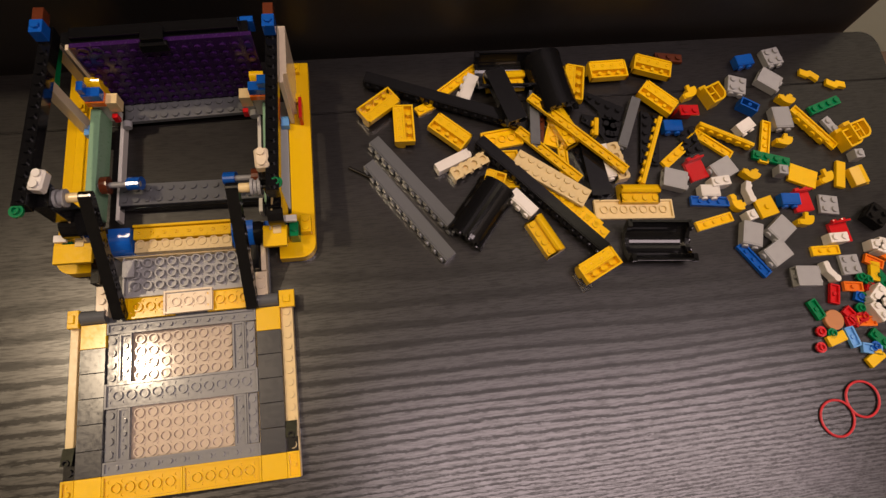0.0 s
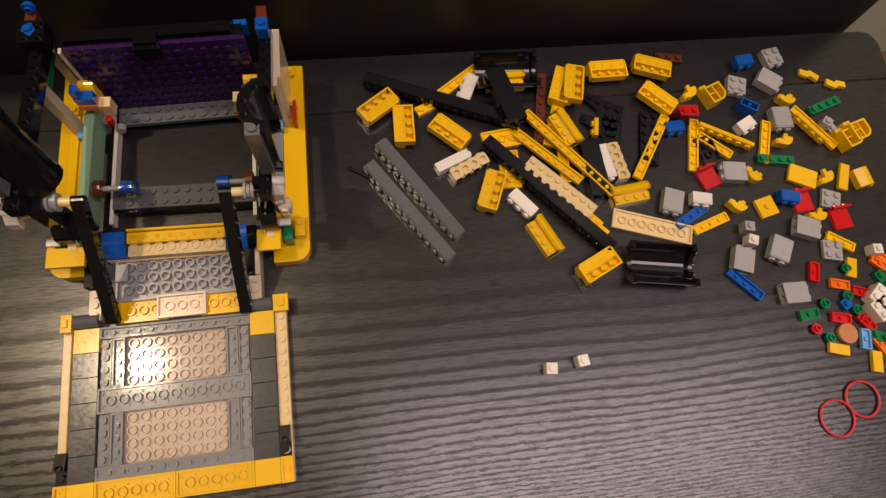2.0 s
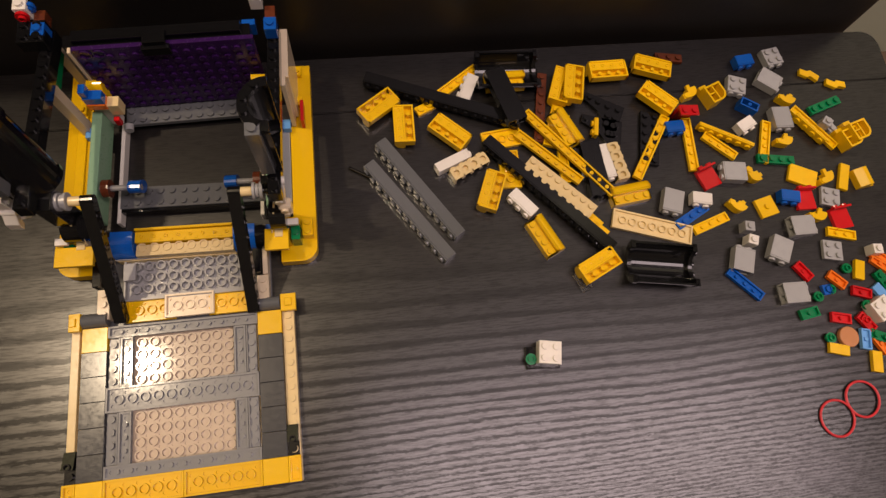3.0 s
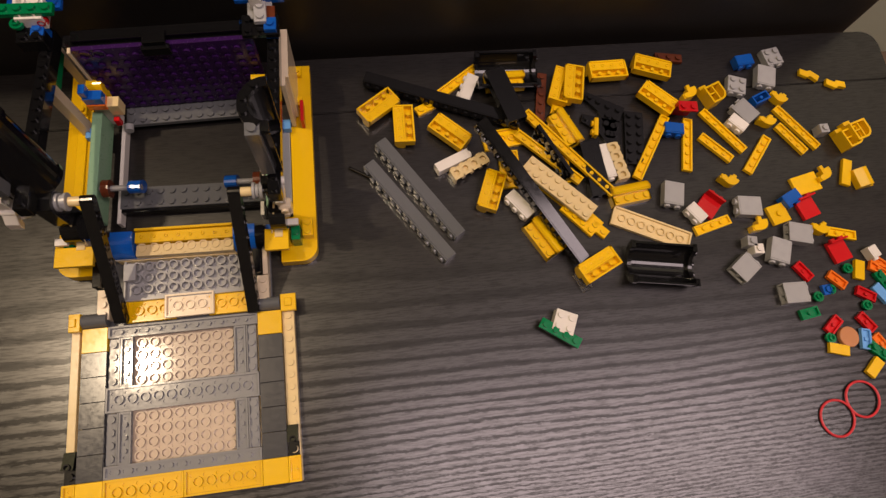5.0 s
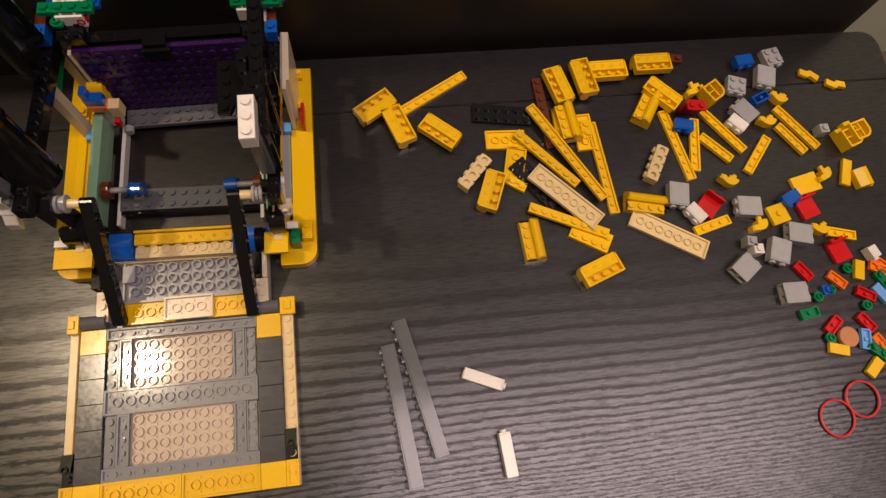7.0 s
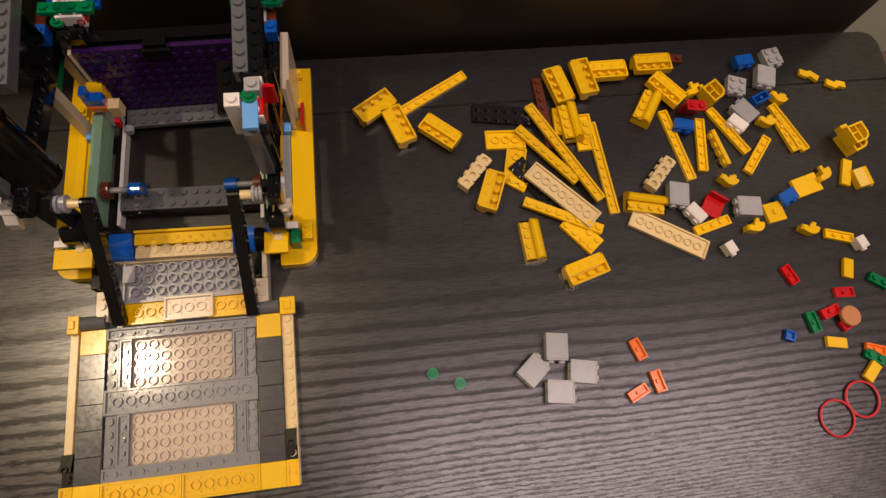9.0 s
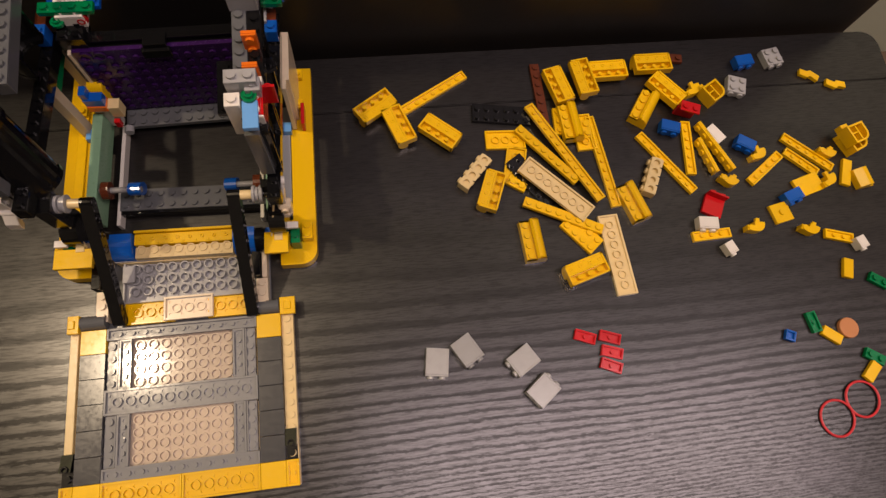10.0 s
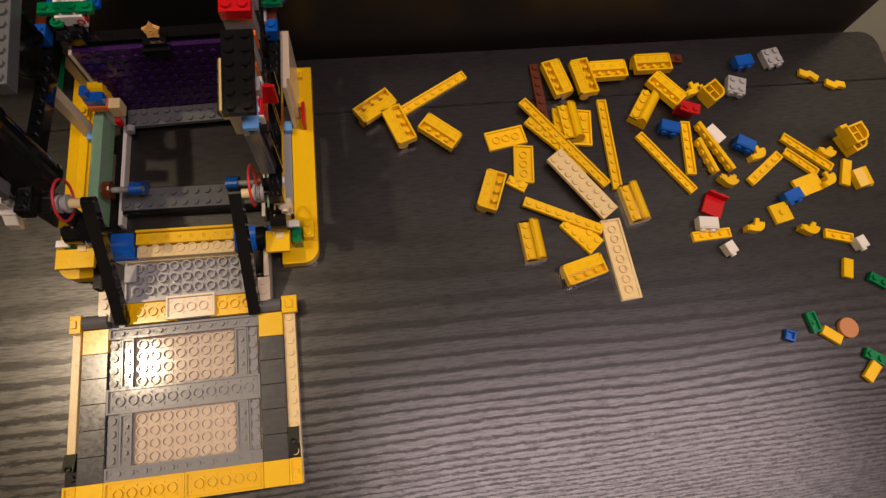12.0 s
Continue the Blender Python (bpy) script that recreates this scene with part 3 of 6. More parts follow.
def curved():
    """Four studs long: a studded half and a quarter-round half, hollow below with posts."""
    def build():
        bm = bmesh.new()
        L = 4 * U - 0.0002
        arc = [math.pi / 2 * i / 9 for i in range(10)]
        outer = [(-0.0079, 0.0), (-0.0079, 0.0064), (-0.0006, 0.0064), (-0.0006, 0.0100)] + [(0.0010 + 0.0069 * math.sin(a), 0.0036 + 0.0077 * math.cos(a)) for a in arc] + [(0.0079, 0.0)]
        inner = [(-0.0066, 0.0), (-0.0066, 0.0051), (0.0006, 0.0051), (0.0006, 0.0087)] + [(0.0010 + 0.0056 * math.sin(a), 0.0036 + 0.0064 * math.cos(a)) for a in arc] + [(0.0066, 0.0)]
        n = len(outer)
        rows = [[bm.verts.new((x, y, z)) for y, z in o] for x in (-L / 2, L / 2) for o in (outer, inner)]
        oa, ia, ob_, ib = rows
        for i in range(n - 1):
            bm.faces.new((oa[i], oa[i + 1], ob_[i + 1], ob_[i]))
            bm.faces.new((ia[i], ib[i], ib[i + 1], ia[i + 1]))
        for i in (0, n - 1):
            bm.faces.new((oa[i], ob_[i], ib[i], ia[i]))
        for x0 in (-L / 2, L / 2 - 0.0013):
            lo = [bm.verts.new((x0, y, z)) for y, z in outer]
            hi = [bm.verts.new((x0 + 0.0013, y, z)) for y, z in outer]
            bm.faces.new(lo)
            bm.faces.new(hi[::-1])
            for i in range(n):
                bm.faces.new((lo[i], lo[(i + 1) % n], hi[(i + 1) % n], hi[i]))
        box(bm, -L / 2 + 0.001, -0.0007, 0.0004, L / 2 - 0.001, 0.0006, 0.0050, 0)
        box(bm, -L / 2 + 0.001, 0.0007, 0.0007, L / 2 - 0.001, 0.0069, 0.0055, 0)
        for i in (-1, 0, 1):
            rod(bm, (i * U, -0.0037, 0.0003), (i * U, -0.0037, 0.0050), 0.0016, 10)
        for i in range(4):
            stud(bm, (i - 1.5) * U, -0.0042, 0.0064)
            ring(bm, ((i - 1.5) * U, 0.0036), 0.0015, 0.0009, 0.0002, 0.0008, 10)
        bm.transform(Matrix.Translation((0, 0, -0.0057)))
        return bm
    return ("curved",), build


def tub():
    """Half a cylinder, five bricks tall, lying on its back: thin wall, flanged ends, studs on one end."""
    def build():
        bm = bmesh.new()
        L, ro, ri, n = 0.048, 0.0158, 0.0142, 20
        rings = []
        for x in (-L / 2, L / 2):
            for r_ in (ro, ri):
                rings.append([bm.verts.new((x, -r_ * math.cos(math.pi * i / n), 0.0158 - r_ * math.sin(math.pi * i / n))) for i in range(n + 1)])
        a, b, c, d = rings
        for i in range(n):
            bm.faces.new((a[i], a[i + 1], c[i + 1], c[i]))
            bm.faces.new((b[i], d[i], d[i + 1], b[i + 1]))
            bm.faces.new((a[i], b[i], b[i + 1], a[i + 1]))
            bm.faces.new((c[i], c[i + 1], d[i + 1], d[i]))
        for i in (0, n):
            bm.faces.new((a[i], c[i], d[i], b[i]))
        for x in (-L / 2 - 0.0014, L / 2 - 0.0018):
            arc = [(-0.0165 * math.cos(math.pi * i / 14), 0.0158 - 0.0158 * math.sin(math.pi * i / 14)) for i in range(15)]
            arc2 = [(-0.0105 * math.cos(math.pi * i / 14), 0.0158 - 0.0105 * math.sin(math.pi * i / 14)) for i in range(15)]
            lo = [bm.verts.new((x, y, z)) for y, z in arc] + [bm.verts.new((x, y, z)) for y, z in arc2]
            hi = [bm.verts.new((x + 0.0032, y, z)) for y, z in arc] + [bm.verts.new((x + 0.0032, y, z)) for y, z in arc2]
            for i in range(14):
                bm.faces.new((lo[i], lo[i + 1], lo[i + 16], lo[i + 15]))
                bm.faces.new((hi[i], hi[i + 15], hi[i + 16], hi[i + 1]))
                bm.faces.new((lo[i], hi[i], hi[i + 1], lo[i + 1]))
                bm.faces.new((lo[i + 15], lo[i + 16], hi[i + 16], hi[i + 15]))
            for i in (0, 14):
                bm.faces.new((lo[i], lo[i + 15], hi[i + 15], hi[i]))
        for y in (-0.0115, -0.004, 0.004, 0.0115):
            z = 0.0158 - math.sqrt(0.0132 ** 2 - y * y)
            rod(bm, (L / 2 + 0.001, y, z), (L / 2 + 0.0030, y, z), 0.0023, 12)
        bm.transform(Matrix.Translation((0, 0, -0.008)))
        return bm
    return ("tub",), build


def round_plate():
    def build():
        bm = bmesh.new()
        rod(bm, (0, 0, -0.0016), (0, 0, 0.0000), 0.0032, 18)
        rod(bm, (0, 0, 0.0), (0, 0, 0.0016), 0.0040, 18)
        ring(bm, (0, 0), 0.0024, 0.0015, 0.0016, 0.0033, 16)
        return bm
    return ("round",), build


def knuckle():
    """A rounded two-stud hinge knuckle."""
    def build():
        bm = bmesh.new()
        box(bm, -0.0065, -0.0042, -0.004, 0.0065, 0.0042, 0.004, 0.0012)
        for q in (-0.0034, 0.0034):
            stud(bm, q, 0, 0.004)
        return bm
    return ("knuckle",), build


def star():
    """A small five-pointed star with a hole."""
    def build():
        bm = bmesh.new()
        prism(bm, [((0.0060 if i % 2 == 0 else 0.0032) * math.sin(math.pi * i / 5), (0.0060 if i % 2 == 0 else 0.0032) * math.cos(math.pi * i / 5)) for i in range(10)][::-1], -0.0015, 0.0015)
        bmesh.ops.bevel(bm, geom=list(bm.edges), offset=0.0004, segments=1, affect="EDGES")
        ring(bm, (0, 0), 0.0014, 0.0009, 0.0014, 0.0019, 12)
        return bm
    return ("star",), build


def disc():
    def build():
        bm = bmesh.new()
        rod(bm, (0, 0, -0.0016), (0, 0, 0.0011), 0.0078, 32)
        rod(bm, (0, 0, 0.0011), (0, 0, 0.0016), 0.0078, 32, 0.0074)
        return bm
    return ("disc",), build


def band(radius):
    """A thin elastic band, nearly round."""
    def build():
        bm = bmesh.new()
        n, k, r = 56, 8, 0.00085
        vs = []
        for i in range(n):
            a = 2 * math.pi * i / n
            R = radius * (1 + 0.02 * math.sin(2 * a + 0.4) + 0.012 * math.sin(3 * a))
            vs.append([bm.verts.new(((R + r * math.cos(q)) * math.cos(a), (R + r * math.cos(q)) * math.sin(a), r * math.sin(q))) for q in [2 * math.pi * j / k for j in range(k)]])
        for i in range(n):
            for j in range(k):
                bm.faces.new((vs[i][j], vs[(i + 1) % n][j], vs[(i + 1) % n][(j + 1) % k], vs[i][(j + 1) % k]))
        for f in bm.faces:
            f.smooth = True
        return bm
    return ("band", radius), build


def clip():
    """A small curved block with a finger, one by two."""
    def build():
        bm = bmesh.new()
        out = [(-0.0075, -0.004), (0.001, -0.004)] + [(0.001 + 0.006 * math.sin(a), 0.002 - 0.006 * math.cos(a)) for a in [math.pi / 2 * i / 6 for i in range(7)]] + [(0.007, 0.0042), (-0.0012, 0.0042), (-0.0012, 0.0005), (-0.0075, 0.0005)]
        prism(bm, out, -0.0039, 0.0030)
        bmesh.ops.bevel(bm, geom=list(bm.edges), offset=0.0002, segments=1, affect="EDGES")
        box(bm, 0.001, 0.0042, -0.002, 0.0042, 0.0078, 0.001)
        stud(bm, -0.0045, -0.0018, 0.0022)
        return bm
    return ("clip",), build


def zig():
    """A thin bent plate of two halves set at an angle."""
    def build():
        bm = bmesh.new()
        prism(bm, [(-0.0085, -0.0015), (-0.001, -0.0028), (0.0012, -0.0005), (0.0080, -0.0040), (0.0095, 0.0016), (0.0010, 0.0052), (-0.0022, 0.0030), (-0.0085, 0.0042)], -0.0016, 0.0016)
        bmesh.ops.bevel(bm, geom=list(bm.edges), offset=0.0002, segments=1, affect="EDGES")
        return bm
    return ("zig",), build


def wedge():
    """A corner wing plate with a hollow long side and studs."""
    def build():
        bm = bmesh.new()
        out = [(-0.020, 0.013), (-0.0205, 0.006), (-0.006, 0.0005), (0.0005, -0.0065), (0.008, -0.020), (0.014, -0.018), (0.0135, 0.013)]
        prism(bm, out[::-1], -0.0016, 0.0016)
        bmesh.ops.bevel(bm, geom=list(bm.edges), offset=0.0002, segments=1, affect="EDGES")
        for x, y in ((-0.0165, 0.0095), (-0.0085, 0.0085), (0.0, 0.0080), (0.009, 0.0085), (0.0085, 0.0000), (0.0095, -0.008), (0.0105, -0.0155), (0.0025, -0.0005)):
            stud(bm, x, y, 0.0016)
        return bm
    return ("wedge",), build


def arch():
    """A rounded two-by-two cap, hollow below."""
    def build():
        bm = bmesh.new()
        outer = [(-0.0079, -0.0079), (0.0010, -0.0079)] + [(0.0010 + 0.0069 * math.sin(a), -0.0010 - 0.0069 * math.cos(a)) for a in [math.pi / 2 * i / 8 for i in range(9)]] + [(0.0079, 0.0079), (-0.0079, 0.0079)]
        inner = [(x * 0.80, y * 0.80) for x, y in outer]
        n = len(outer)
        q = [[bm.verts.new((x, y, z)) for x, y in o] for o, z in ((outer, -0.006), (outer, 0.006), (inner, 0.006), (inner, -0.003))]
        for k in range(3):
            for i in range(n):
                bm.faces.new((q[k][i], q[k][(i + 1) % n], q[k + 1][(i + 1) % n], q[k + 1][i]))
        bm.faces.new(q[0][::-1])
        bm.faces.new(q[3])
        box(bm, -0.0006, -0.006, -0.003, 0.0006, 0.006, 0.0055, 0)
        box(bm, -0.006, 0.0000, -0.003, -0.0007, 0.0012, 0.0050, 0)
        box(bm, -0.0079, 0.0080, -0.006, -0.001, 0.0115, 0.001)
        return bm
    return ("arch",), build


def bracket():
    """A two-by-two plate with an upright one-by-two flange."""
    def build():
        bm = brick_bm(2, 2, P, False)
        box(bm, -0.0079, 0.0079, 0.0, 0.0079, 0.0095, 0.0092)
        for x in (-0.004, 0.004):
            rod(bm, (x, 0.0095, 0.0052), (x, 0.0112, 0.0052), 0.0024, 14)
        bm.transform(Matrix.Translation((0, 0, -0.005)))
        return bm
    return ("bracket",), build


def snot():
    """A short brick with studs above and on one side."""
    def build():
        bm = brick_bm(2, 2, 2 * P)
        for x in (-0.004, 0.004):
            rod(bm, (x, -0.0079, 0.0036), (x, -0.0097, 0.0036), 0.0024, 14)
        bm.transform(Matrix.Translation((0, 0, -0.0032)))
        return bm
    return ("snot",), build


def jumper():
    """A two-by-two plate with a single stud in the middle of its smooth top."""
    def build():
        bm = brick_bm(2, 2, P, False)
        stud(bm, 0, 0, P)
        bm.transform(Matrix.Translation((0, 0, -P / 2)))
        return bm
    return ("jumper",), build


def elbow():
    """A bent hinge finger, one by two."""
    def build():
        bm = bmesh.new()
        prism(bm, [(-0.008, -0.0036), (0.0, -0.0036), (0.0075, 0.001), (0.0055, 0.0055), (-0.0015, 0.0008), (-0.008, 0.0008)], -0.0038, 0.0038)
        bmesh.ops.bevel(bm, geom=list(bm.edges), offset=0.0004, segments=1, affect="EDGES")
        rod(bm, (-0.0055, 0.0008, 0), (-0.0055, 0.0025, 0), 0.0022, 12)
        rod(bm, (0.0065, 0.003, -0.0039), (0.0065, 0.003, 0.0039), 0.0028, 14)
        return bm
    return ("elbow",), build


def slope():
    """A two-by-two slope with a raised lip."""
    def build():
        bm = bmesh.new()
        prism(bm, [(-0.0079, -0.005), (-0.0079, 0.001), (-0.002, 0.005), (0.0015, 0.005), (0.0015, -0.001), (0.0079, -0.003), (0.0079, -0.005)], -0.0079, 0.0079)
        bm.transform(Matrix.Rotation(math.pi / 2, 4, "X"))
        bmesh.ops.bevel(bm, geom=list(bm.edges), offset=0.0002, segments=1, affect="EDGES")
        return bm
    return ("slope",), build


def loose(name, kind, material, label, group, states):
    """A loose piece. states: seconds, place in mm, turn in degrees; it lies still until the next one."""
    key, build = kind
    key = key + (material.name,)
    if key not in MESHES:
        MESHES[key] = mesh_of(name, build(), material)
    ob = tagged(new(name, MESHES[key]), label, name.split("_")[-1] if not name.endswith("band") else "rubber band", group)
    rows = [(s[0], pose(s[1] / 1000, s[2] / 1000, s[3] / 1000, *s[4:])) for s in states]
    ob.matrix_basis = rows[0][1]
    if len(rows) > 1:
        MOVES.append((ob, rows))
    return ob


def travel(ob, states):
    """Keys for a piece that is picked up and set down again, once for each later state."""
    rows = [(0.0, states[0][1])]
    for (ta, a), (tb, b) in zip(states, states[1:]):
        far = (b.translation - a.translation).length
        if tb - 0.2333 > rows[-1][0] + 0.02:
            rows.append((tb - 0.2333, a))
        rows.append((tb - 0.2, a))
        if far > 0.02 or a.to_quaternion().rotation_difference(b.to_quaternion()).angle > 1.2:
            for k in (1, 2):
                w = k / 3
                q = a.to_quaternion().slerp(b.to_quaternion(), w)
                p = a.translation.lerp(b.translation, w) + Vector((0, 0, min(0.05, far * 0.35)))
                rows.append((tb - 0.2 + k / 30, Matrix.Translation(p) @ q.to_matrix().to_4x4()))
        rows += [(tb - 0.1, b), (tb - 0.0667, b)]
    if rows[-1][0] < 12.0:
        rows.append((12.0, states[-1][1]))
    walk(ob, rows)


# ---- the loose pieces: seconds, place in mm, turn in degrees ----
loose("curved_brick", curved(), YELLOW, "yellow four-stud toy brick with a rounded half", "loose curved bricks", [(0, 194.5, 150.5, 5.7, 180, 0, 34.6), (6, 190, 148.8, 5.7, 180, 0, 26.1), (6.4, 191.9, 150.2, 5.7, 180, 0, 32.9)])
loose("curved_brick", curved(), YELLOW, "yellow four-stud toy brick with a rounded half", "loose curved bricks", [(0, 212.2, 133.2, 5.7, 180, 0, -92.3), (6.4, 208.4, 133, 5.7, 180, 0, -70.3)])
loose("curved_brick", curved(), YELLOW, "yellow four-stud toy brick with a rounded half", "loose curved bricks", [(0, 247.2, 124.1, 5.7, 180, 0, 136.6), (6, 244.5, 123.3, 5.7, 180, 0, 138.6), (6.8, 239.6, 124.9, 5.7, 180, 0, 139.4)])
loose("curved_brick", curved(), YELLOW, "yellow four-stud toy brick with a rounded half", "loose curved bricks", [(0, 272.6, 72.6, 5.7, 180, 0, -113.1)])
loose("curved_brick", curved(), YELLOW, "yellow four-stud toy brick with a rounded half", "loose curved bricks", [(0, 308.8, 33.8, 5.7, 0, 0, -65.2), (5, 307, 32.4, 5.7, 0, 0, -62), (6, 298.7, 31, 5.7, 0, 0, -87.5)])
loose("curved_brick", curved(), YELLOW, "yellow four-stud toy brick with a rounded half", "loose curved bricks", [(0, 344.1, 6.3, 5.7, 180, 0, -154.9), (6, 345, 2.6, 5.7, 180, 0, -160.3), (8.5, 333.9, 4, 5.7, 180, 0, -164.2), (11, 332.4, 4.1, 5.7, 180, 0, -166.3)])
loose("curved_brick", curved(), YELLOW, "yellow four-stud toy brick with a rounded half", "loose curved bricks", [(0, 298, 167.6, 8.7, 0, 0, 0.9), (5.4, 298, 167.6, 8.7, 0, 0, 0.9), (6, 375, 133, 5.7, 0, 0, -108), (6.4, 412.4, 112.3, 5.7, 0, 0, -125.3), (6.8, 414.5, 136, 5.7, 0, 0, -124.4), (9.8, 412, 136.1, 5.7, 0, 0, -126.1)])
loose("curved_brick", curved(), YELLOW, "yellow four-stud toy brick with a rounded half", "loose curved bricks", [(0, 386.1, 170.9, 5.7, 180, 0, -179.2)])
loose("curved_brick", curved(), YELLOW, "yellow four-stud toy brick with a rounded half", "loose curved bricks", [(0, 425.4, 171.7, 5.7, 180, 0, 160.7), (6.8, 426.4, 175.2, 5.7, 180, 0, -179.9)])
loose("curved_brick", curved(), YELLOW, "yellow four-stud toy brick with a rounded half", "loose curved bricks", [(0, 423.3, 141.8, 5.7, 180, 0, 135.3), (6.4, 428.2, 145.4, 5.7, 180, 0, 133.5), (8.6, 433, 149.9, 5.7, 180, 0, 128.7)])
loose("curved_brick", curved(), YELLOW, "yellow four-stud toy brick with a rounded half", "loose curved bricks", [(0, 389.6, 61.3, 5.7, 0, 0, -5), (2, 382.2, 62.2, 5.7, 0, 0, 6.7), (6, 393.4, 60.5, 5.7, 0, 0, -6.5), (6.6, 393.2, 53, 5.7, 0, 0, -12.8), (9.8, 384.4, 54.6, 5.7, 0, 0, -73.4), (11, 384.8, 54.3, 5.7, 0, 0, -81.4)])
loose("curved_brick", curved(), YELLOW, "yellow four-stud toy brick with a rounded half", "loose curved bricks", [(0, 343.7, 159.2, 5.7, 180, 0, -112.6), (5.4, 341.6, 159.7, 5.7, 180, 0, 103.6), (11, 341.6, 166.3, 5.7, 180, 0, 103.1)])
loose("curved_brick", curved(), YELLOW, "yellow four-stud toy brick with a rounded half", "loose curved bricks", [(0, 353, 158.1, 9.7, 180, 0, -104.1), (5.4, 362.8, 163.8, 8.7, 180, 0, -81.9)])
loose("curved_brick", curved(), YELLOW, "yellow four-stud toy brick with a rounded half", "loose curved bricks", [(0, 340.7, 120.9, 8.8, 0, 0, -67), (5.4, 354.9, 135.4, 8.8, 0, 0, 6.4), (6, 343.6, 126.2, 8.8, 0, 0, -85.4), (9, 345.7, 126.1, 8.8, 0, 0, -87.2)])
loose("toy_plate", brick(12, 1, 1, True, False), YELLOW, "yellow flat toy plate, 12 by 1 studs", "loose yellow pieces", [(0, 346.8, 112.8, 13.8, 180, 0, -46.8), (0.5, 350.6, 116, 11.8, 180, 0, -36.2), (1, 339.1, 99.5, 7.8, 180, 0, -52.4), (5.4, 337.2, 102.1, 5.8, 180, 0, -70.7), (6, 337.2, 100.5, 7.8, 180, 0, -61.6), (8.5, 335.3, 100.6, 7.8, 180, 0, -62.8), (11, 336.7, 108.7, 7.8, 180, 0, -54.6)])
loose("toy_plate", brick(8, 1, 1, True, False), YELLOW, "yellow flat toy plate, 8 by 1 studs", "loose yellow pieces", [(0, 323.4, 100.6, 5.1, 180, 0, -47.7), (1, 322.9, 98.2, 5.1, 180, 0, -45.9), (6, 321.1, 97.1, 5.1, 0, 0, -49.4), (9, 322.2, 100.5, 5.1, 0, 0, -51), (11, 332.3, 107.8, 5.1, 0, 0, -48.3)])
loose("toy_plate", brick(8, 1, 1, True, False), YELLOW, "yellow flat toy plate, 8 by 1 studs", "loose yellow pieces", [(0, 336.2, 54, 1.8, 0, 0, -47.3), (6, 329.2, 44.1, 5.1, 0, 0, -25.5), (9, 325.6, 48.6, 5.1, 0, 0, -26.6)])
loose("toy_plate", brick(4, 2, 1, True, False), YELLOW, "yellow flat toy plate, 4 by 2 studs", "loose yellow pieces", [(0, 341.1, 47.7, 1.8, 0, 0, -50.3), (6, 345.2, 31.1, 1.8, 0, 0, -31.5), (9, 338.3, 34.1, 1.8, 0, 0, -51.6)])
loose("toy_plate", brick(10, 1, 1, True, False), YELLOW, "yellow flat toy plate, 10 by 1 studs", "loose yellow pieces", [(0, 337.2, 116.5, 1.8, 180, 0, -93.9), (5.4, 342.4, 95.7, 1.8, 180, 0, -79.9), (6, 375.8, 82.7, 1.8, 180, 0, -97.7), (6.4, 384.4, 85.3, 1.8, 180, 0, -116.9), (6.8, 366.4, 87.4, 1.8, 180, 0, -87.2), (9.8, 367.3, 92.8, 1.8, 180, 0, -85), (11, 376.4, 107.3, 1.8, 180, 0, -91.9)])
loose("toy_plate", brick(8, 1, 1, True, False), YELLOW, "yellow flat toy plate, 8 by 1 studs", "loose yellow pieces", [(0, 408.4, 97.2, 4.2, 90, 0, -116.7), (2, 409.4, 100.4, 5.1, 180, 0, -124.7), (5.4, 412.1, 99.1, 5.1, 180, 0, -106.6), (6, 413.8, 103.3, 1.8, 180, 0, -103.6), (6.4, 431.7, 104.8, 1.8, 180, 0, -87.3), (6.8, 433.3, 101.9, 1.8, 180, 0, -80.5), (9.8, 420.2, 87, 1.8, 180, 0, -56.7)])
loose("toy_plate", brick(6, 1, 1, True, False), YELLOW, "yellow flat toy plate, 6 by 1 studs", "loose yellow pieces", [(0, 437.2, 98.2, 1.8, 180, 0, 35), (2, 447.5, 100.4, 1.8, 180, 0, -104.8), (3, 444.5, 101.4, 1.8, 180, 0, -94.8), (4.6, 442.3, 101.3, 1.8, 180, 0, -104.6), (6.4, 448.6, 100.8, 1.8, 180, 0, -102.5), (8.6, 454.4, 100.4, 1.8, 180, 0, -100.4), (9.8, 442.3, 98.5, 1.8, 180, 0, -97.1)])
loose("toy_plate", brick(6, 1, 1, True, False), YELLOW, "yellow flat toy plate, 6 by 1 studs", "loose yellow pieces", [(0, 475.5, 105.6, 4.2, 90, 0, -28.9), (4.6, 476.4, 111.5, 1.8, 180, 0, -54.8), (8.6, 481.1, 111.2, 1.8, 180, 0, -60.9), (9.8, 463.9, 96.6, 4.2, 90, 0, -66.1)])
loose("toy_plate", brick(4, 1, 1, True, False), YELLOW, "yellow flat toy plate, 4 by 1 studs", "loose yellow pieces", [(0, 465.7, 98.9, 1.8, 180, 0, -41.4), (3, 469.8, 98.1, 1.8, 180, 0, -43.7), (4.6, 466.1, 96.6, 1.8, 180, 0, -47.9), (8.6, 467.2, 94.7, 4.2, 90, 0, -78.8), (9.8, 454.7, 88.9, 4.2, 90, 0, -75.3)])
loose("toy_plate", brick(5, 1, 1, True, False), YELLOW, "yellow flat toy plate, 5 by 1 studs", "loose yellow pieces", [(0, 510.7, 98.5, 1.8, 180, 0, -110.2), (4.6, 500.7, 87.7, 1.8, 180, 0, -131.5), (9.8, 503.6, 75.1, 1.8, 180, 0, -145.7)])
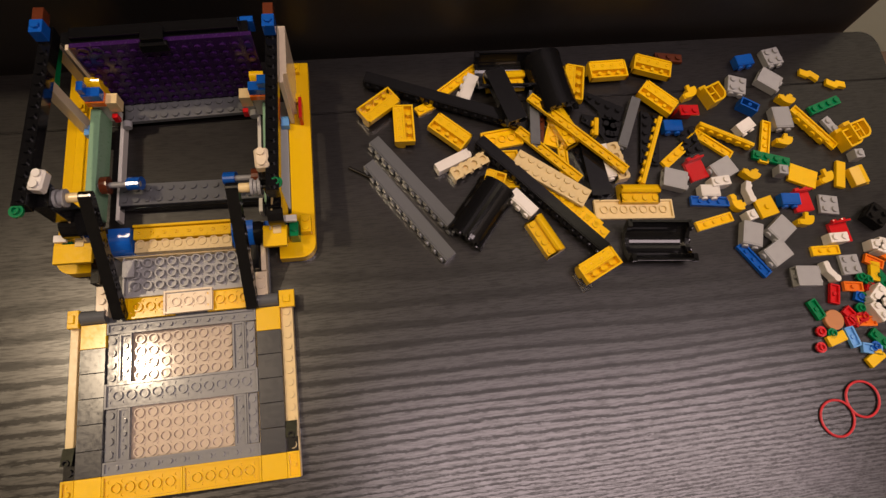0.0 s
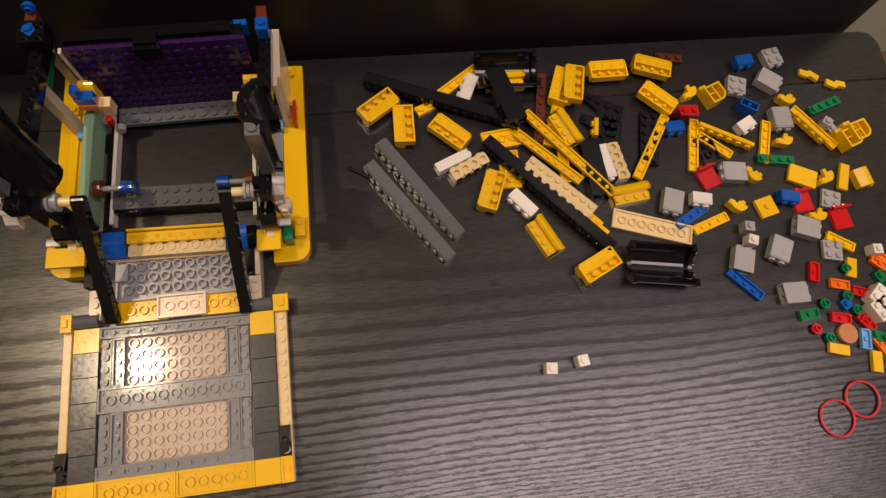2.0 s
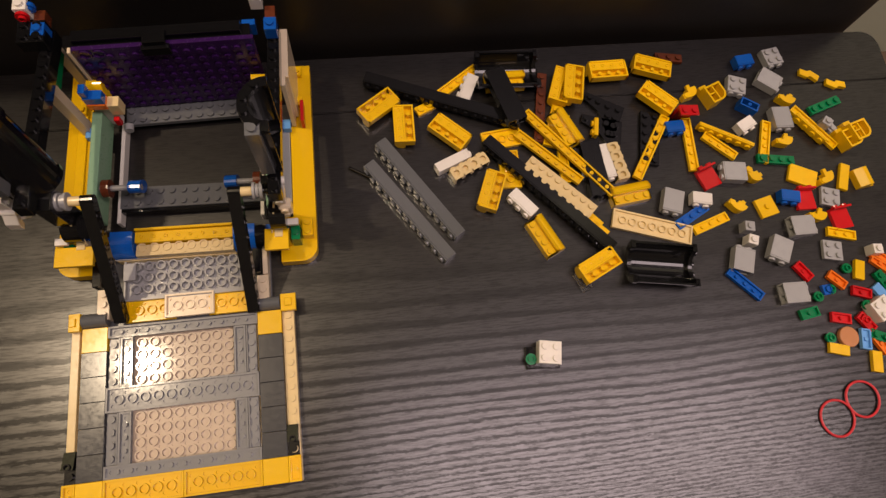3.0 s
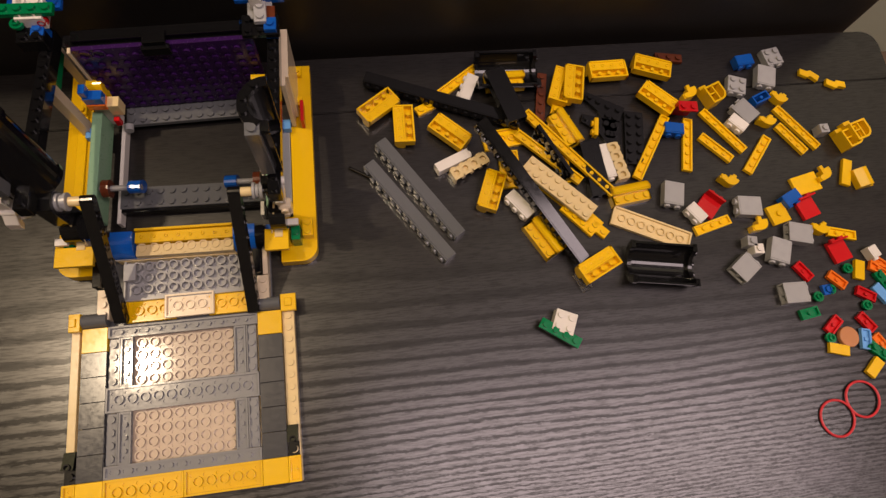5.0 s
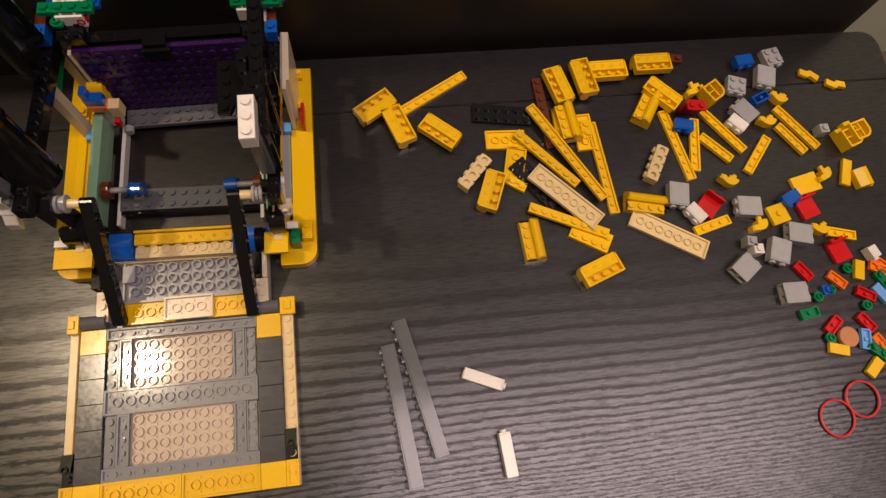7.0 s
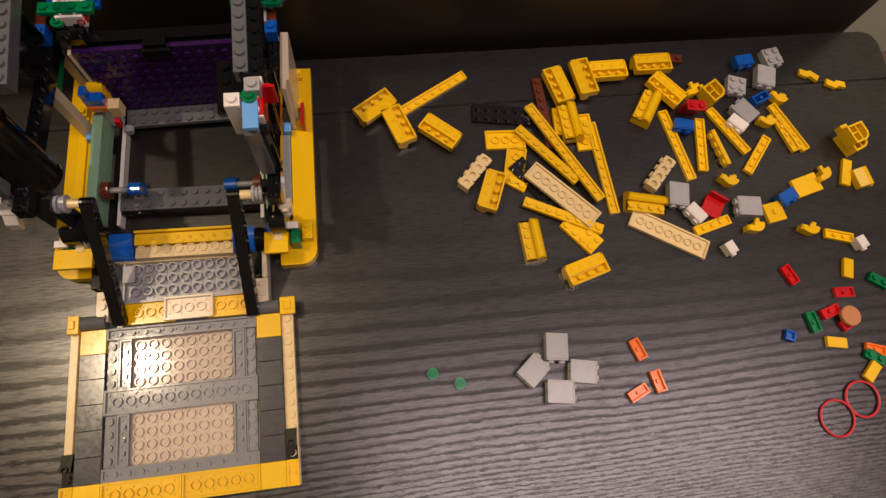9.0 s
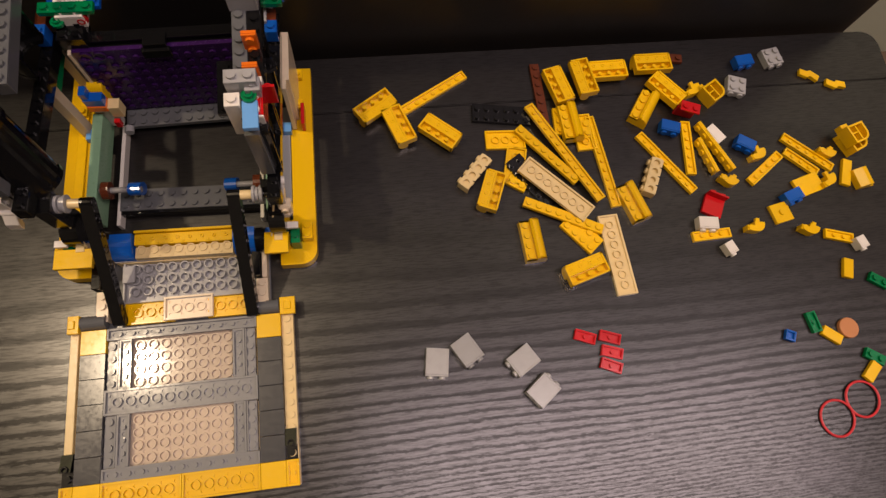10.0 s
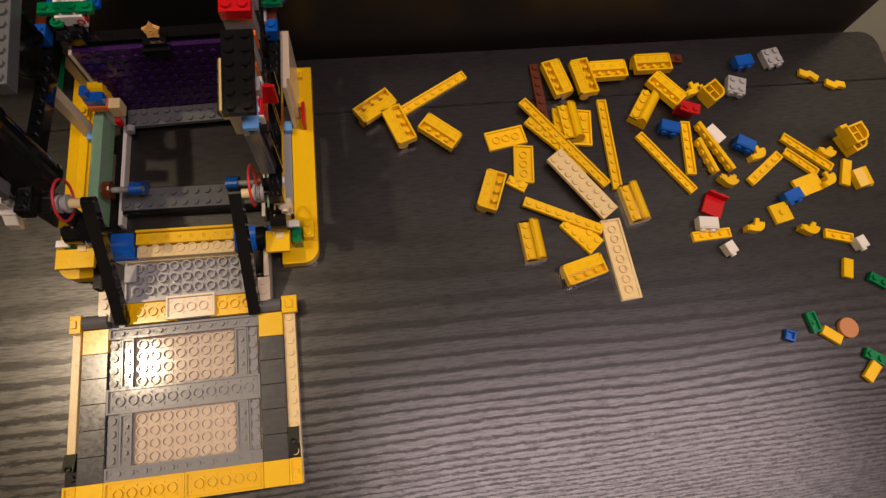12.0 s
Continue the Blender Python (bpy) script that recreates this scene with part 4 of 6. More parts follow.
loose("toy_plate", brick(6, 1, 1, True, False), YELLOW, "yellow flat toy plate, 6 by 1 studs", "loose yellow pieces", [(0, 558.7, 108.5, 1.8, 180, 0, -55.1), (4.6, 542.8, 109.7, 1.8, 180, 0, -55.8), (8.6, 535.9, 110.3, 1.8, 180, 0, -67), (9.8, 545.1, 86.2, 1.8, 180, 0, -42.2)])
loose("toy_plate", brick(4, 1, 1, True, False), YELLOW, "yellow flat toy plate, 4 by 1 studs", "loose yellow pieces", [(0, 552.8, 106.3, 4.2, 90, 0, -54.5), (4.6, 535, 99.6, 1.8, 180, 0, -56.6), (8.6, 532.1, 103.6, 1.8, 180, 0, -73.9), (9.8, 536.8, 78, 1.8, 180, 0, -43.8)])
loose("toy_plate", brick(4, 1, 1, True, False), YELLOW, "yellow flat toy plate, 4 by 1 studs", "loose yellow pieces", [(0, 447.5, 33.4, 1.8, 180, 0, 10.8), (2, 444.2, 32.3, 1.8, 180, 0, 17.4), (4.6, 445.1, 30.6, 1.8, 180, 0, 13.9), (9.8, 442.3, 23, 1.8, 180, 0, 1.9)])
loose("toy_plate", brick(3, 1, 1, True, False), YELLOW, "yellow flat toy plate, 3 by 1 studs", "loose yellow pieces", [(0, 533, 1.1, 1.8, 180, 0, -1.7), (2, 548.4, 7, 1.8, 180, 0, -32.9), (3, 551.5, 13.6, 1.8, 180, 0, -15.1), (8.6, 548.9, 11.9, 1.8, 180, 0, -16.6)])
loose("toy_plate", jumper(), YELLOW, "yellow two-by-two toy plate with one centre stud", "loose yellow pieces", [(0, 494.6, 41.6, 1.8, 0, 0, 13.1), (4.6, 502.8, 34.8, 1.8, 0, 0, 13.3), (8.6, 500, 36.7, 1.8, 0, 0, 8.8), (9.8, 505.6, 35.7, 1.8, 0, 0, 11.3)])
loose("toy_tile", brick(3, 2, 1, False, False), YELLOW, "yellow smooth flat toy tile, 3 by 2 studs", "loose yellow pieces", [(0, 534.1, 65.2, 1.8, 0, 0, -25.5), (4.6, 534.7, 58.3, 1.8, 0, 0, 12.1), (8.6, 535.1, 57.1, 1.8, 0, 0, 14.2), (9.8, 536.7, 57.4, 1.8, 0, 0, 15.5)])
loose("toy_tile", brick(3, 1, 1, False, False), YELLOW, "yellow smooth flat toy tile, 3 by 1 studs", "loose yellow pieces", [(0, 568.2, 64, 1.8, 0, 0, -109.4), (0.5, 570.4, 61.5, 1.8, 0, 0, -114), (4.6, 574.1, 65.3, 1.8, 0, 0, -112.9)])
loose("toy_plate", brick(4, 2, 1, True, False), YELLOW, "yellow flat toy plate, 4 by 2 studs", "loose yellow pieces", [(0, 289.2, 118.4, 1.8, 180, 0, 7.1), (6, 291.6, 117.2, 1.8, 180, 0, -2.6), (11, 292.3, 118.7, 1.8, 180, 0, 9.4)])
loose("toy_plate", brick(4, 2, 1, True, False), YELLOW, "yellow flat toy plate, 4 by 2 studs", "loose yellow pieces", [(0, 291.2, 91.8, 1.8, 180, 0, 87.7), (6, 295.8, 94.2, 1.8, 180, 0, -105.2), (11, 303, 95.2, 1.8, 180, 0, -97.9)])
loose("toy_plate", brick(2, 1, 1, True, False), YELLOW, "yellow flat toy plate, 2 by 1 studs", "loose yellow pieces", [(0, 366.5, 120.8, 4.2, 90, 0, -102.8), (6, 359.6, 121.6, 1.8, 0, 0, -89.7), (11, 358.3, 126.7, 1.8, 0, 0, -98.1)])
loose("toy_plate", brick(4, 2, 1, True, False), YELLOW, "yellow flat toy plate, 4 by 2 studs", "loose yellow pieces", [(0, 334.9, 122.7, 1.8, 180, 0, 67.7), (6, 357.2, 119, 1.8, 180, 0, -88.3), (11, 356.4, 123.2, 1.8, 180, 0, -98.5)])
loose("toy_plate", brick(8, 1, 1, True, False), YELLOW, "yellow flat toy plate, 8 by 1 studs", "loose yellow pieces", [(0, 260.9, 172.7, 1.8, 180, 0, 34.7), (5.4, 247.5, 161, 1.8, 180, 0, 40.2), (6.4, 239.2, 163.1, 1.8, 180, 0, 29.1)])
loose("toy_plate", brick(2, 1, 1, True, False), YELLOW, "yellow flat toy plate, 2 by 1 studs", "loose yellow pieces", [(0, 231.2, 150, 1.8, 0, 0, 24.7), (6, 294.8, 78.9, 1.8, 0, 0, -34)])
loose("toy_plate", brick(3, 1, 1, True, False), YELLOW, "yellow flat toy plate, 3 by 1 studs", "loose yellow pieces", [(0, 337.7, 140.4, 1.8, 0, 0, -113.7), (6, 337.9, 130.1, 1.8, 0, 0, -93.4)])
loose("toy_plate", brick(8, 2, 1, True, False), TAN, "tan flat toy plate, 8 by 2 studs", "loose tan pieces", [(0, 320.6, 78.7, 8.2, 0, 0, -38), (2, 325.2, 69.9, 8.2, 0, 0, -46.7), (6, 329.5, 62.9, 8.2, 180, 0, -46.9), (8.5, 327.1, 64.6, 8.2, 180, 0, -47), (9.8, 322.9, 69.6, 8.2, 180, 0, -46.5), (11, 344.2, 72.2, 8.2, 0, 0, -56.2)])
loose("toy_plate", brick(8, 2, 1, True, False), TAN, "tan flat toy plate, 8 by 2 studs", "loose tan pieces", [(0, 384.2, 49.6, 1.8, 180, 0, -4.4), (2, 395.7, 34, 1.8, 180, 0, -18.8), (5, 394.4, 32.7, 1.8, 180, 0, -26.3), (6, 407.9, 27.3, 1.8, 180, 0, -31.6), (9.8, 362.8, 14.8, 1.8, 180, 0, -87.3), (11, 364.7, 11.1, 1.8, 180, 0, -86.3)])
loose("toy_brick", brick(4, 1, 3, True, True), TAN, "tan toy brick, 4 by 1 studs", "loose tan pieces", [(0, 259, 94.5, 4.2, 90, 0, -154.2), (6.6, 262.7, 89.7, 4.2, 90, 0, -134.2), (10.8, 293.7, -74.5, 4.2, 90, 0, -122.6), (11.3, 109.6, 92.8, 134, 0, 0, 90)])
loose("toy_brick", brick(4, 1, 3, True, True), TAN, "tan toy brick, 4 by 1 studs", "loose tan pieces", [(0, 377.7, 89.4, 4.2, 90, 0, 98), (6, 397, 94.1, 4.2, 90, 0, 76.9), (6.4, 409.9, 85, 4.2, 90, 0, -121.4), (8.6, 410.9, 76.1, 4.2, 90, 0, -134.5), (9.8, 404, 74.3, 4.2, 90, 0, -116.5), (10.8, 327.4, -81.5, 4.2, 90, 0, -146.1), (11.3, -19.2, 92.8, 134, 0, 0, 90)])
loose("toy_column", column(9), WHITE, "white one-stud toy column", "white columns", [(0, 246.7, 100.5, 4.2, 0, 0, 22.9), (6.9, 246, -65.5, 4.2, 0, 0, -24.4), (7.5, 114.4, 76, 135.8, 0, -90, 0)])
loose("toy_brick", brick(3, 1, 3, True, False), WHITE, "white toy brick, 3 by 1 studs", "loose white pieces", [(0, 295.9, 61.4, 4.2, 90, 0, -51.8), (5, 293.3, 60.3, 4.2, 90, 0, -54), (6.5, 254.4, -53.2, 5, 0, 0, -78.9), (6.8, 123.1, 60.2, 155.3, 0, 0, 90), (7.5, 125, 79.8, 140.7, 0, 0, 90)])
loose("toy_brick", brick(3, 1, 3, True, False), WHITE, "white toy brick, 3 by 1 studs", "loose white pieces", [(0, 267.8, 164, 4.2, 90, 0, -117.8), (6, 261.1, 157.5, 4.2, 90, 0, -106.8), (6.5, 301, -63.4, 5, 0, 0, -75.4), (6.8, -8.6, 68.2, 155.3, 0, 0, 90), (7.5, -11.5, 79.8, 140.7, 0, 0, 90)])
loose("toy_column", column(9), WHITE, "white one-stud toy column", "white columns", [(0, 369.2, 90.5, 4.2, 0, 0, -83.6), (6, 385.5, 95.7, 4.2, 0, 0, -102.7), (6.4, 401.5, 86.7, 4.2, 0, 0, -130.7), (6.9, 255.5, -116.4, 4.2, 0, 0, 93.1), (7.5, -25.6, 84, 136, 0, -90, 0)])
loose("toy_brick", brick(2, 1, 3, True, False), WHITE, "white toy brick, 2 by 1 studs", "loose white pieces", [(0, 494.3, 112.2, 4.2, 90, 0, 27.1), (2, 495.5, 113.7, 4.2, 90, 0, 27.1), (4.6, 488.7, 115.5, 4.2, 90, 0, -48.5), (9.8, 465.8, 106.8, 4.2, 90, 0, -57.4)])
loose("toy_brick", brick(2, 1, 3, True, False), WHITE, "white toy brick, 2 by 1 studs", "loose white pieces", [(0, 448, 57.9, 4.2, 90, 0, -5), (0.5, 439.1, 56.1, 4.2, 90, 0, -50.2), (2, 439.7, 52.1, 4.2, 90, 0, -13.1), (4.6, 432.1, 40.7, 4.2, 90, 0, -56.1), (9.8, 439.6, 31.5, 4.2, 90, 0, -8.2)])
loose("toy_brick", brick(1, 1, 3, True, False), WHITE, "white toy brick, 1 by 1 studs", "loose white pieces", [(0, 475.9, 34.2, 5, 0, 0, 13.9), (0.5, 484.5, 25.1, 5, 0, 0, 8), (2, 471.1, 14.1, 5, 0, 0, -22.2), (4.6, 473.3, 6.5, 5, 0, 0, -5.6), (8.6, 452.5, 10.1, 4.2, 90, 0, 21.8)])
loose("toy_brick", brick(1, 1, 3, True, False), WHITE, "white toy brick, 1 by 1 studs", "loose white pieces", [(0, 571.7, 0.6, 5, 0, 0, -5.5), (2, 572.2, -3.2, 5, 0, 0, -5.6), (4.6, 569.8, -4.8, 4.2, 90, 0, 19.7), (8.6, 562.8, 4.1, 4.2, 90, 0, 17.8)])
loose("toy_brick", brick(2, 1, 6), GREY, "light grey two-stud toy brick, two bricks tall", "tall grey bricks", [(0, 528.9, 154.1, 4.2, 90, 0, 50.6), (4.6, 526.8, 157.6, 4.2, 90, 0, -18.6), (10, 215.6, -50.5, 4.2, 90, 0, -9.3), (10.4, 120, 103.2, 147.7, 0, 0, 0)])
loose("toy_brick", brick(2, 1, 6), GREY, "light grey two-stud toy brick, two bricks tall", "tall grey bricks", [(0, 529.2, 117.4, 4.2, 90, 0, -2.2), (4.6, 498.2, 125.7, 4.2, 90, 0, 214.3), (10, 237.5, -44.6, 4.2, 90, 0, 29.7), (10.4, 120, 123.2, 147.7, 0, 0, 0)])
loose("toy_brick", brick(2, 1, 6), GREY, "light grey two-stud toy brick, two bricks tall", "tall grey bricks", [(0, 464.6, 75.7, 4.2, 90, 0, -65.6), (0.5, 467.6, 74.9, 4.2, 90, 0, 262.3), (2, 473.3, 72.7, 4.2, 90, 0, 262.5), (4.6, 477.4, 42.3, 4.2, 90, 0, 262.3), (10, 276, -56, 4.2, 90, 0, -59.4), (10.4, -26.4, 107.2, 147, 0, 0, 0)])
loose("toy_brick", brick(2, 1, 6), GREY, "light grey two-stud toy brick, two bricks tall", "tall grey bricks", [(0, 421.8, 70.4, 4.2, 90, 0, 71.2), (2, 415.5, 52.2, 4.2, 90, 0, -20.8), (4.6, 417.5, 58.2, 4.2, 90, 0, -15.5), (6, 421.6, 57.4, 4.2, 90, 0, -13.1), (10, 286.8, -78.1, 4.2, 90, 0, 127.5), (10.4, -26.4, 140, 147, 0, 0, 0)])
loose("toy_brick", brick(2, 1, 6), GREY, "light grey two-stud toy brick, two bricks tall", "tall grey bricks", [(0, 473.2, 19.3, 4.2, 90, 0, -19.2), (0.5, 478.9, 9.2, 4.2, 90, 0, 54.2), (2, 460.2, -0.4, 4.2, 90, 0, 158.4), (4.6, 460.1, -6.5, 4.2, 90, 0, 125.2), (9, 301.6, -49.5, 4.2, 90, 0, -8.4), (9.5, 120, 84.8, 147.7, 0, 0, 0)])
loose("toy_brick", brick(2, 1, 6), GREY, "light grey two-stud toy brick, two bricks tall", "tall grey bricks", [(0, 498.3, 20.9, 4.2, 90, 0, -54.7), (0.5, 499.2, 20.8, 4.2, 90, 0, -51.7), (2, 521.2, 20.4, 4.2, 90, 0, 68.4), (3, 517.7, 22.3, 4.2, 90, 0, 88.8), (4.6, 513, 16.2, 4.2, 90, 0, 75.1), (9, 282.2, -63.8, 4.2, 90, 0, 129.5), (9.5, -26.4, 87.2, 147, 0, 0, 0)])
loose("toy_brick", brick(2, 1, 6), GREY, "light grey two-stud toy brick, two bricks tall", "tall grey bricks", [(0, 489.5, 2.2, 4.2, 90, 0, -63.1), (0.5, 490.3, -0.4, 4.2, 90, 0, -50.6), (2, 493.2, 5.1, 4.2, 90, 0, -30.1), (4.6, 492.1, 3.8, 4.2, 90, 0, -23.4), (9, 317.6, -68.8, 4.2, 90, 0, 78.4), (9.5, 120, 142.4, 147.7, 0, 0, 0)])
loose("toy_brick", brick(2, 1, 6), GREY, "light grey two-stud toy brick, two bricks tall", "tall grey bricks", [(0, 508.6, -18.4, 4.2, 90, 0, 84.1), (0.5, 504.1, -16.2, 4.2, 90, 0, 84.2), (2, 494.4, -30.1, 4.2, 90, 0, 88.2), (9, 298.9, -80.4, 4.2, 90, 0, 81.2), (9.5, -26.4, 122.4, 136, 0, 0, 0)])
loose("toy_brick", snot(), GREY, "light grey toy brick with studs on two sides", "loose grey pieces", [(0, 539.2, 177.1, 3.4, 0, 0, 9.9)])
loose("toy_brick", snot(), GREY, "light grey toy brick with studs on two sides", "loose grey pieces", [(0, 498.5, 151.5, 3.4, 0, 0, -18.9)])
loose("toy_plate", brick(2, 2, 1, True, False), GREY, "grey flat toy plate, 2 by 2 studs", "loose grey pieces", [(0, 548.6, 38.7, 1.8, 0, 0, -11.3), (2, 552.1, 42.8, 1.8, 0, 0, -20.8), (3, 552.3, 45, 1.8, 0, 0, -16.6), (4.2, 120, 180, 84, 0, 0, 0)])
loose("toy_plate", brick(2, 2, 1, True, False), GREY, "grey flat toy plate, 2 by 2 studs", "loose grey pieces", [(0, 549.9, -12.2, 1.8, 0, 0, -1), (0.5, 547.3, -11, 1.8, 0, 0, -5.7), (2, 539, 0.6, 1.8, 0, 0, -12.7), (4.2, -17.6, 180, 84, 0, 0, 0), (6.1, 5.4, 180, 84, 0, 0, 0)])
loose("toy_brick", brick(1, 1, 3, True, False), GREY, "grey toy brick, 1 by 1 studs", "loose grey pieces", [(0, 585.6, 78.8, 5, 0, 0, 0.6), (2, 567.2, 109.7, 5, 0, 0, -44.4), (4.6, 562, 103.7, 5, 0, 0, 1), (8.6, 125, 82.7, 148, 0, 0, 0)])
loose("toy_brick", brick(1, 1, 3, True, False), GREY, "grey toy brick, 1 by 1 studs", "loose grey pieces", [(0, 514.1, 69.9, 5, 0, 0, -14), (1.8, 471.3, 25.2, 5, 0, 0, -12), (4.6, 469.6, 13, 5, 0, 0, -11.9), (8.6, -10.8, 82.7, 148, 0, 0, 0)])
loose("toy_plate", brick(2, 1, 1, True, False), GREY, "grey flat toy plate, 2 by 1 studs", "loose grey pieces", [(0, 574.4, 109.1, 1.8, 0, 0, -62.7), (2, 572.9, 109.2, 1.8, 0, 0, -62.6), (4.6, 120.8, 176, 90, 0, 0, 90)])
loose("toy_column", column(15), DARKGREY, "dark grey one-stud toy column", "arm pieces", [(0, 395.1, 123, 4.2, 0, 0, -116.8), (0.4, 218.5, -65.7, 4.2, 0, 0, -81.8), (0.5, 211.1, -58.1, 4.2, 0, 0, -30.5), (0.9, 121.5, 65.6, 114.2, 0, -90, 0)])
loose("toy_column", column(15), DARKGREY, "dark grey one-stud toy column", "arm pieces", [(0, 317.4, 133, 4.2, 0, 0, -98.2), (0.4, 295.6, -71.5, 4.2, 0, 0, -84.9), (0.5, 325.4, -92.1, 4.2, 0, 0, -19.6), (0.9, -24, 63.7, 114.2, 0, -90, 0)])
loose("hinge_finger", elbow(), WHITE, "white bent hinge finger", "arm pieces", [(0, 480.9, 55.1, 4.2, 0, 0, -110.1), (0.4, 362.7, -76.7, 4.2, 0, 0, -16.3), (0.5, 242.4, -80.9, 4.2, 0, 0, -29.6), (0.9, 124.2, 57.6, 76.2, 0, -80, 0)])
loose("hinge_finger", elbow(), WHITE, "white bent hinge finger", "arm pieces", [(0, 528, -16.3, 4.2, 0, 0, -84.9), (0.4, 384.2, -73.7, 4.2, 0, 0, -6.7), (0.5, 365.7, -109.7, 4.2, 0, 0, -24), (0.9, -36, 59.2, 58, 0, -80, 0)])
loose("toy_brick", brick(2, 1, 3, True, False), WHITE, "white toy brick, 2 by 1 studs", "loose white pieces", [(0, 458, 64.7, 5, 0, 0, 3.3), (0.4, 335.9, -44.4, 4.2, 90, 0, -77.7), (0.5, 234.9, -71.4, 4.2, 90, 0, -40.1), (0.9, 122, 62, 62, 0, -90, 90)])
loose("toy_brick", brick(2, 1, 3, True, False), WHITE, "white toy brick, 2 by 1 studs", "loose white pieces", [(0, 542.5, 9.1, 5, 0, 0, -1.1), (0.4, 338.1, -75.3, 5, 0, 0, -35.9), (0.5, 354.6, -100.3, 4.2, 90, 0, -21.2), (0.9, -36.8, 65.6, 70, 0, -90, 0)])
loose("toy_brick", brick(12, 1, 3), DARKGREY, "dark grey twelve-stud toy brick", "long bricks", [(0, 208.6, 63.5, 4.2, -90, 0, 123.4), (6.6, 209.4, 64.8, 4.2, -90, 0, 120.3), (6.9, 187.6, -82.4, 4.2, -90, 0, 95.8), (8, 116.8, 148, 133.2, 0, 0, 90)])
loose("toy_brick", brick(12, 1, 3), DARKGREY, "dark grey twelve-stud toy brick", "long bricks", [(0, 215.4, 83.5, 4.2, 90, 0, -54.8), (1, 218.5, 80.9, 4.2, 90, 0, -57.6), (6.9, 201.9, -65.3, 4.2, 90, 0, -78.3), (8, -4, 148, 133.2, 0, 0, 92)])
loose("toy_brick", brick(16, 1, 3), BLACK, "black sixteen-stud toy brick", "long bricks", [(0, 245.3, 153, 7.2, 90, 0, -21.8), (5.4, 245.3, 153, 7.2, 90, 0, -21.8), (6, 196.4, -65, 4.2, -90, 0, -90.1), (6.35, 125, 129.6, 133.2, 0, 0, 90)])
loose("toy_brick", brick(16, 1, 3), BLACK, "black sixteen-stud toy brick", "long bricks", [(0, 310.4, 66.6, 7.2, 90, 0, -49.7), (2, 316, 66.8, 7.2, 90, 0, -49.5), (4.6, 299.4, 64.1, 21.1, 90, 13, -57.2), (6, 223.7, -71, 4.2, 90, 0, -84.7), (6.35, -36.5, 129.6, 133.2, 0, 0, 90)])
loose("tall_brick", tall_brick(15), BLACK, "black two-stud toy brick, five bricks tall", "tall black bricks", [(0, 294, 148.8, 15.2, 0, 0, 105.2), (5.4, 201.1, -45.7, 4.2, 0, 0, 83.5), (6, 256.1, -36.5, 4.2, 0, 0, 122.7), (6.35, 122.7, 90.3, 108, 0, -90, 0)])
loose("tall_brick", tall_brick(15), BLACK, "black two-stud toy brick, five bricks tall", "tall black bricks", [(0, 358.2, 85.9, 4.2, 0, 0, 91.7), (5.4, 246.1, -58.4, 4.2, 0, 0, 78.3), (6, 281.8, -87.9, 4.2, 0, 0, 64.5), (6.35, -40, 90.3, 108, 0, -90, 0)])
loose("half_cylinder", tub(), BLACK, "black half-cylinder toy wall panel", "black panels", [(0, 300.4, 173.8, 8.2, 0, 0, -2.2), (5.4, 321.1, -54.6, 8.2, 0, 0, -78.6), (5.9, 121.9, 106.2, 110.4, 0, -90, 180)])
loose("half_cylinder", tub(), BLACK, "black half-cylinder toy wall panel", "black panels", [(0, 394.7, 18.9, 8.2, 0, 0, -5.5), (1.9, 392.3, 1, 8.2, 0, 0, -9.7), (5.4, 276.4, -73.7, 8.2, 0, 0, -82.3), (5.9, -17, 150, 114.5, 0, -90, 180)])
loose("half_cylinder", tub(), BLACK, "black half-cylinder toy wall panel", "black panels", [(0, 262.5, 57.2, 8.2, 180, 0, -130.2), (0.95, 121.9, 80.4, 112.3, 0, -90, 180)])
loose("half_cylinder", tub(), BLACK, "black half-cylinder toy wall panel", "black panels", [(0, 334.5, 160.0, 16.1, 180, 0, -82), (0.95, -18.1, 78, 96.5, 180, -71.3, 122.6)])
loose("wing_plate", wedge(), BLACK, "black wing-shaped corner toy plate", "wing plates", [(0, 377.8, 133.6, 1.8, 0, 0, -29.9), (6.5, 199.1, -60.3, 1.8, 0, 0, 151.4), (6.8, 113.6, 105.5, 119.9, 0, 0, 90)])
loose("wing_plate", wedge(), BLACK, "black wing-shaped corner toy plate", "wing plates", [(0, 374.3, 117, 1.8, 0, 0, -16.8), (6.5, 252.5, -106, 1.8, 0, 0, -41.7), (6.8, -40, 101.7, 119.9, 0, 0, 90)])
loose("toy_plate", brick(6, 2, 1, True, False), BLACK, "black flat toy plate, 6 by 2 studs", "loose black pieces", [(0, 357.6, 83.4, 1.8, 0, 0, -72), (4.6, 325.9, 99.5, 8.2, 90, 0, -66), (6, 310.3, 77.7, 1.8, 0, 0, -54.5), (9.8, 307.4, 80.3, 1.8, 0, 0, -56.7), (10.8, 295.5, -53.4, 1.8, 0, 0, -80.6), (11, 120, 85.6, 159, 0, 0, 90)])
loose("toy_plate", brick(6, 2, 1, True, False), BLACK, "black flat toy plate, 6 by 2 studs", "loose black pieces", [(0, 411.3, 109.4, 1.8, 0, 0, -103.4), (4.6, 398.2, 110.5, 1.8, 0, 0, -100.6), (6, 292.1, 139.7, 1.8, 0, 0, -8.4), (10.8, 303.7, -59.5, 1.8, 0, 0, -89.7), (11, -26.4, 91.2, 158.5, 0, 0, 90)])
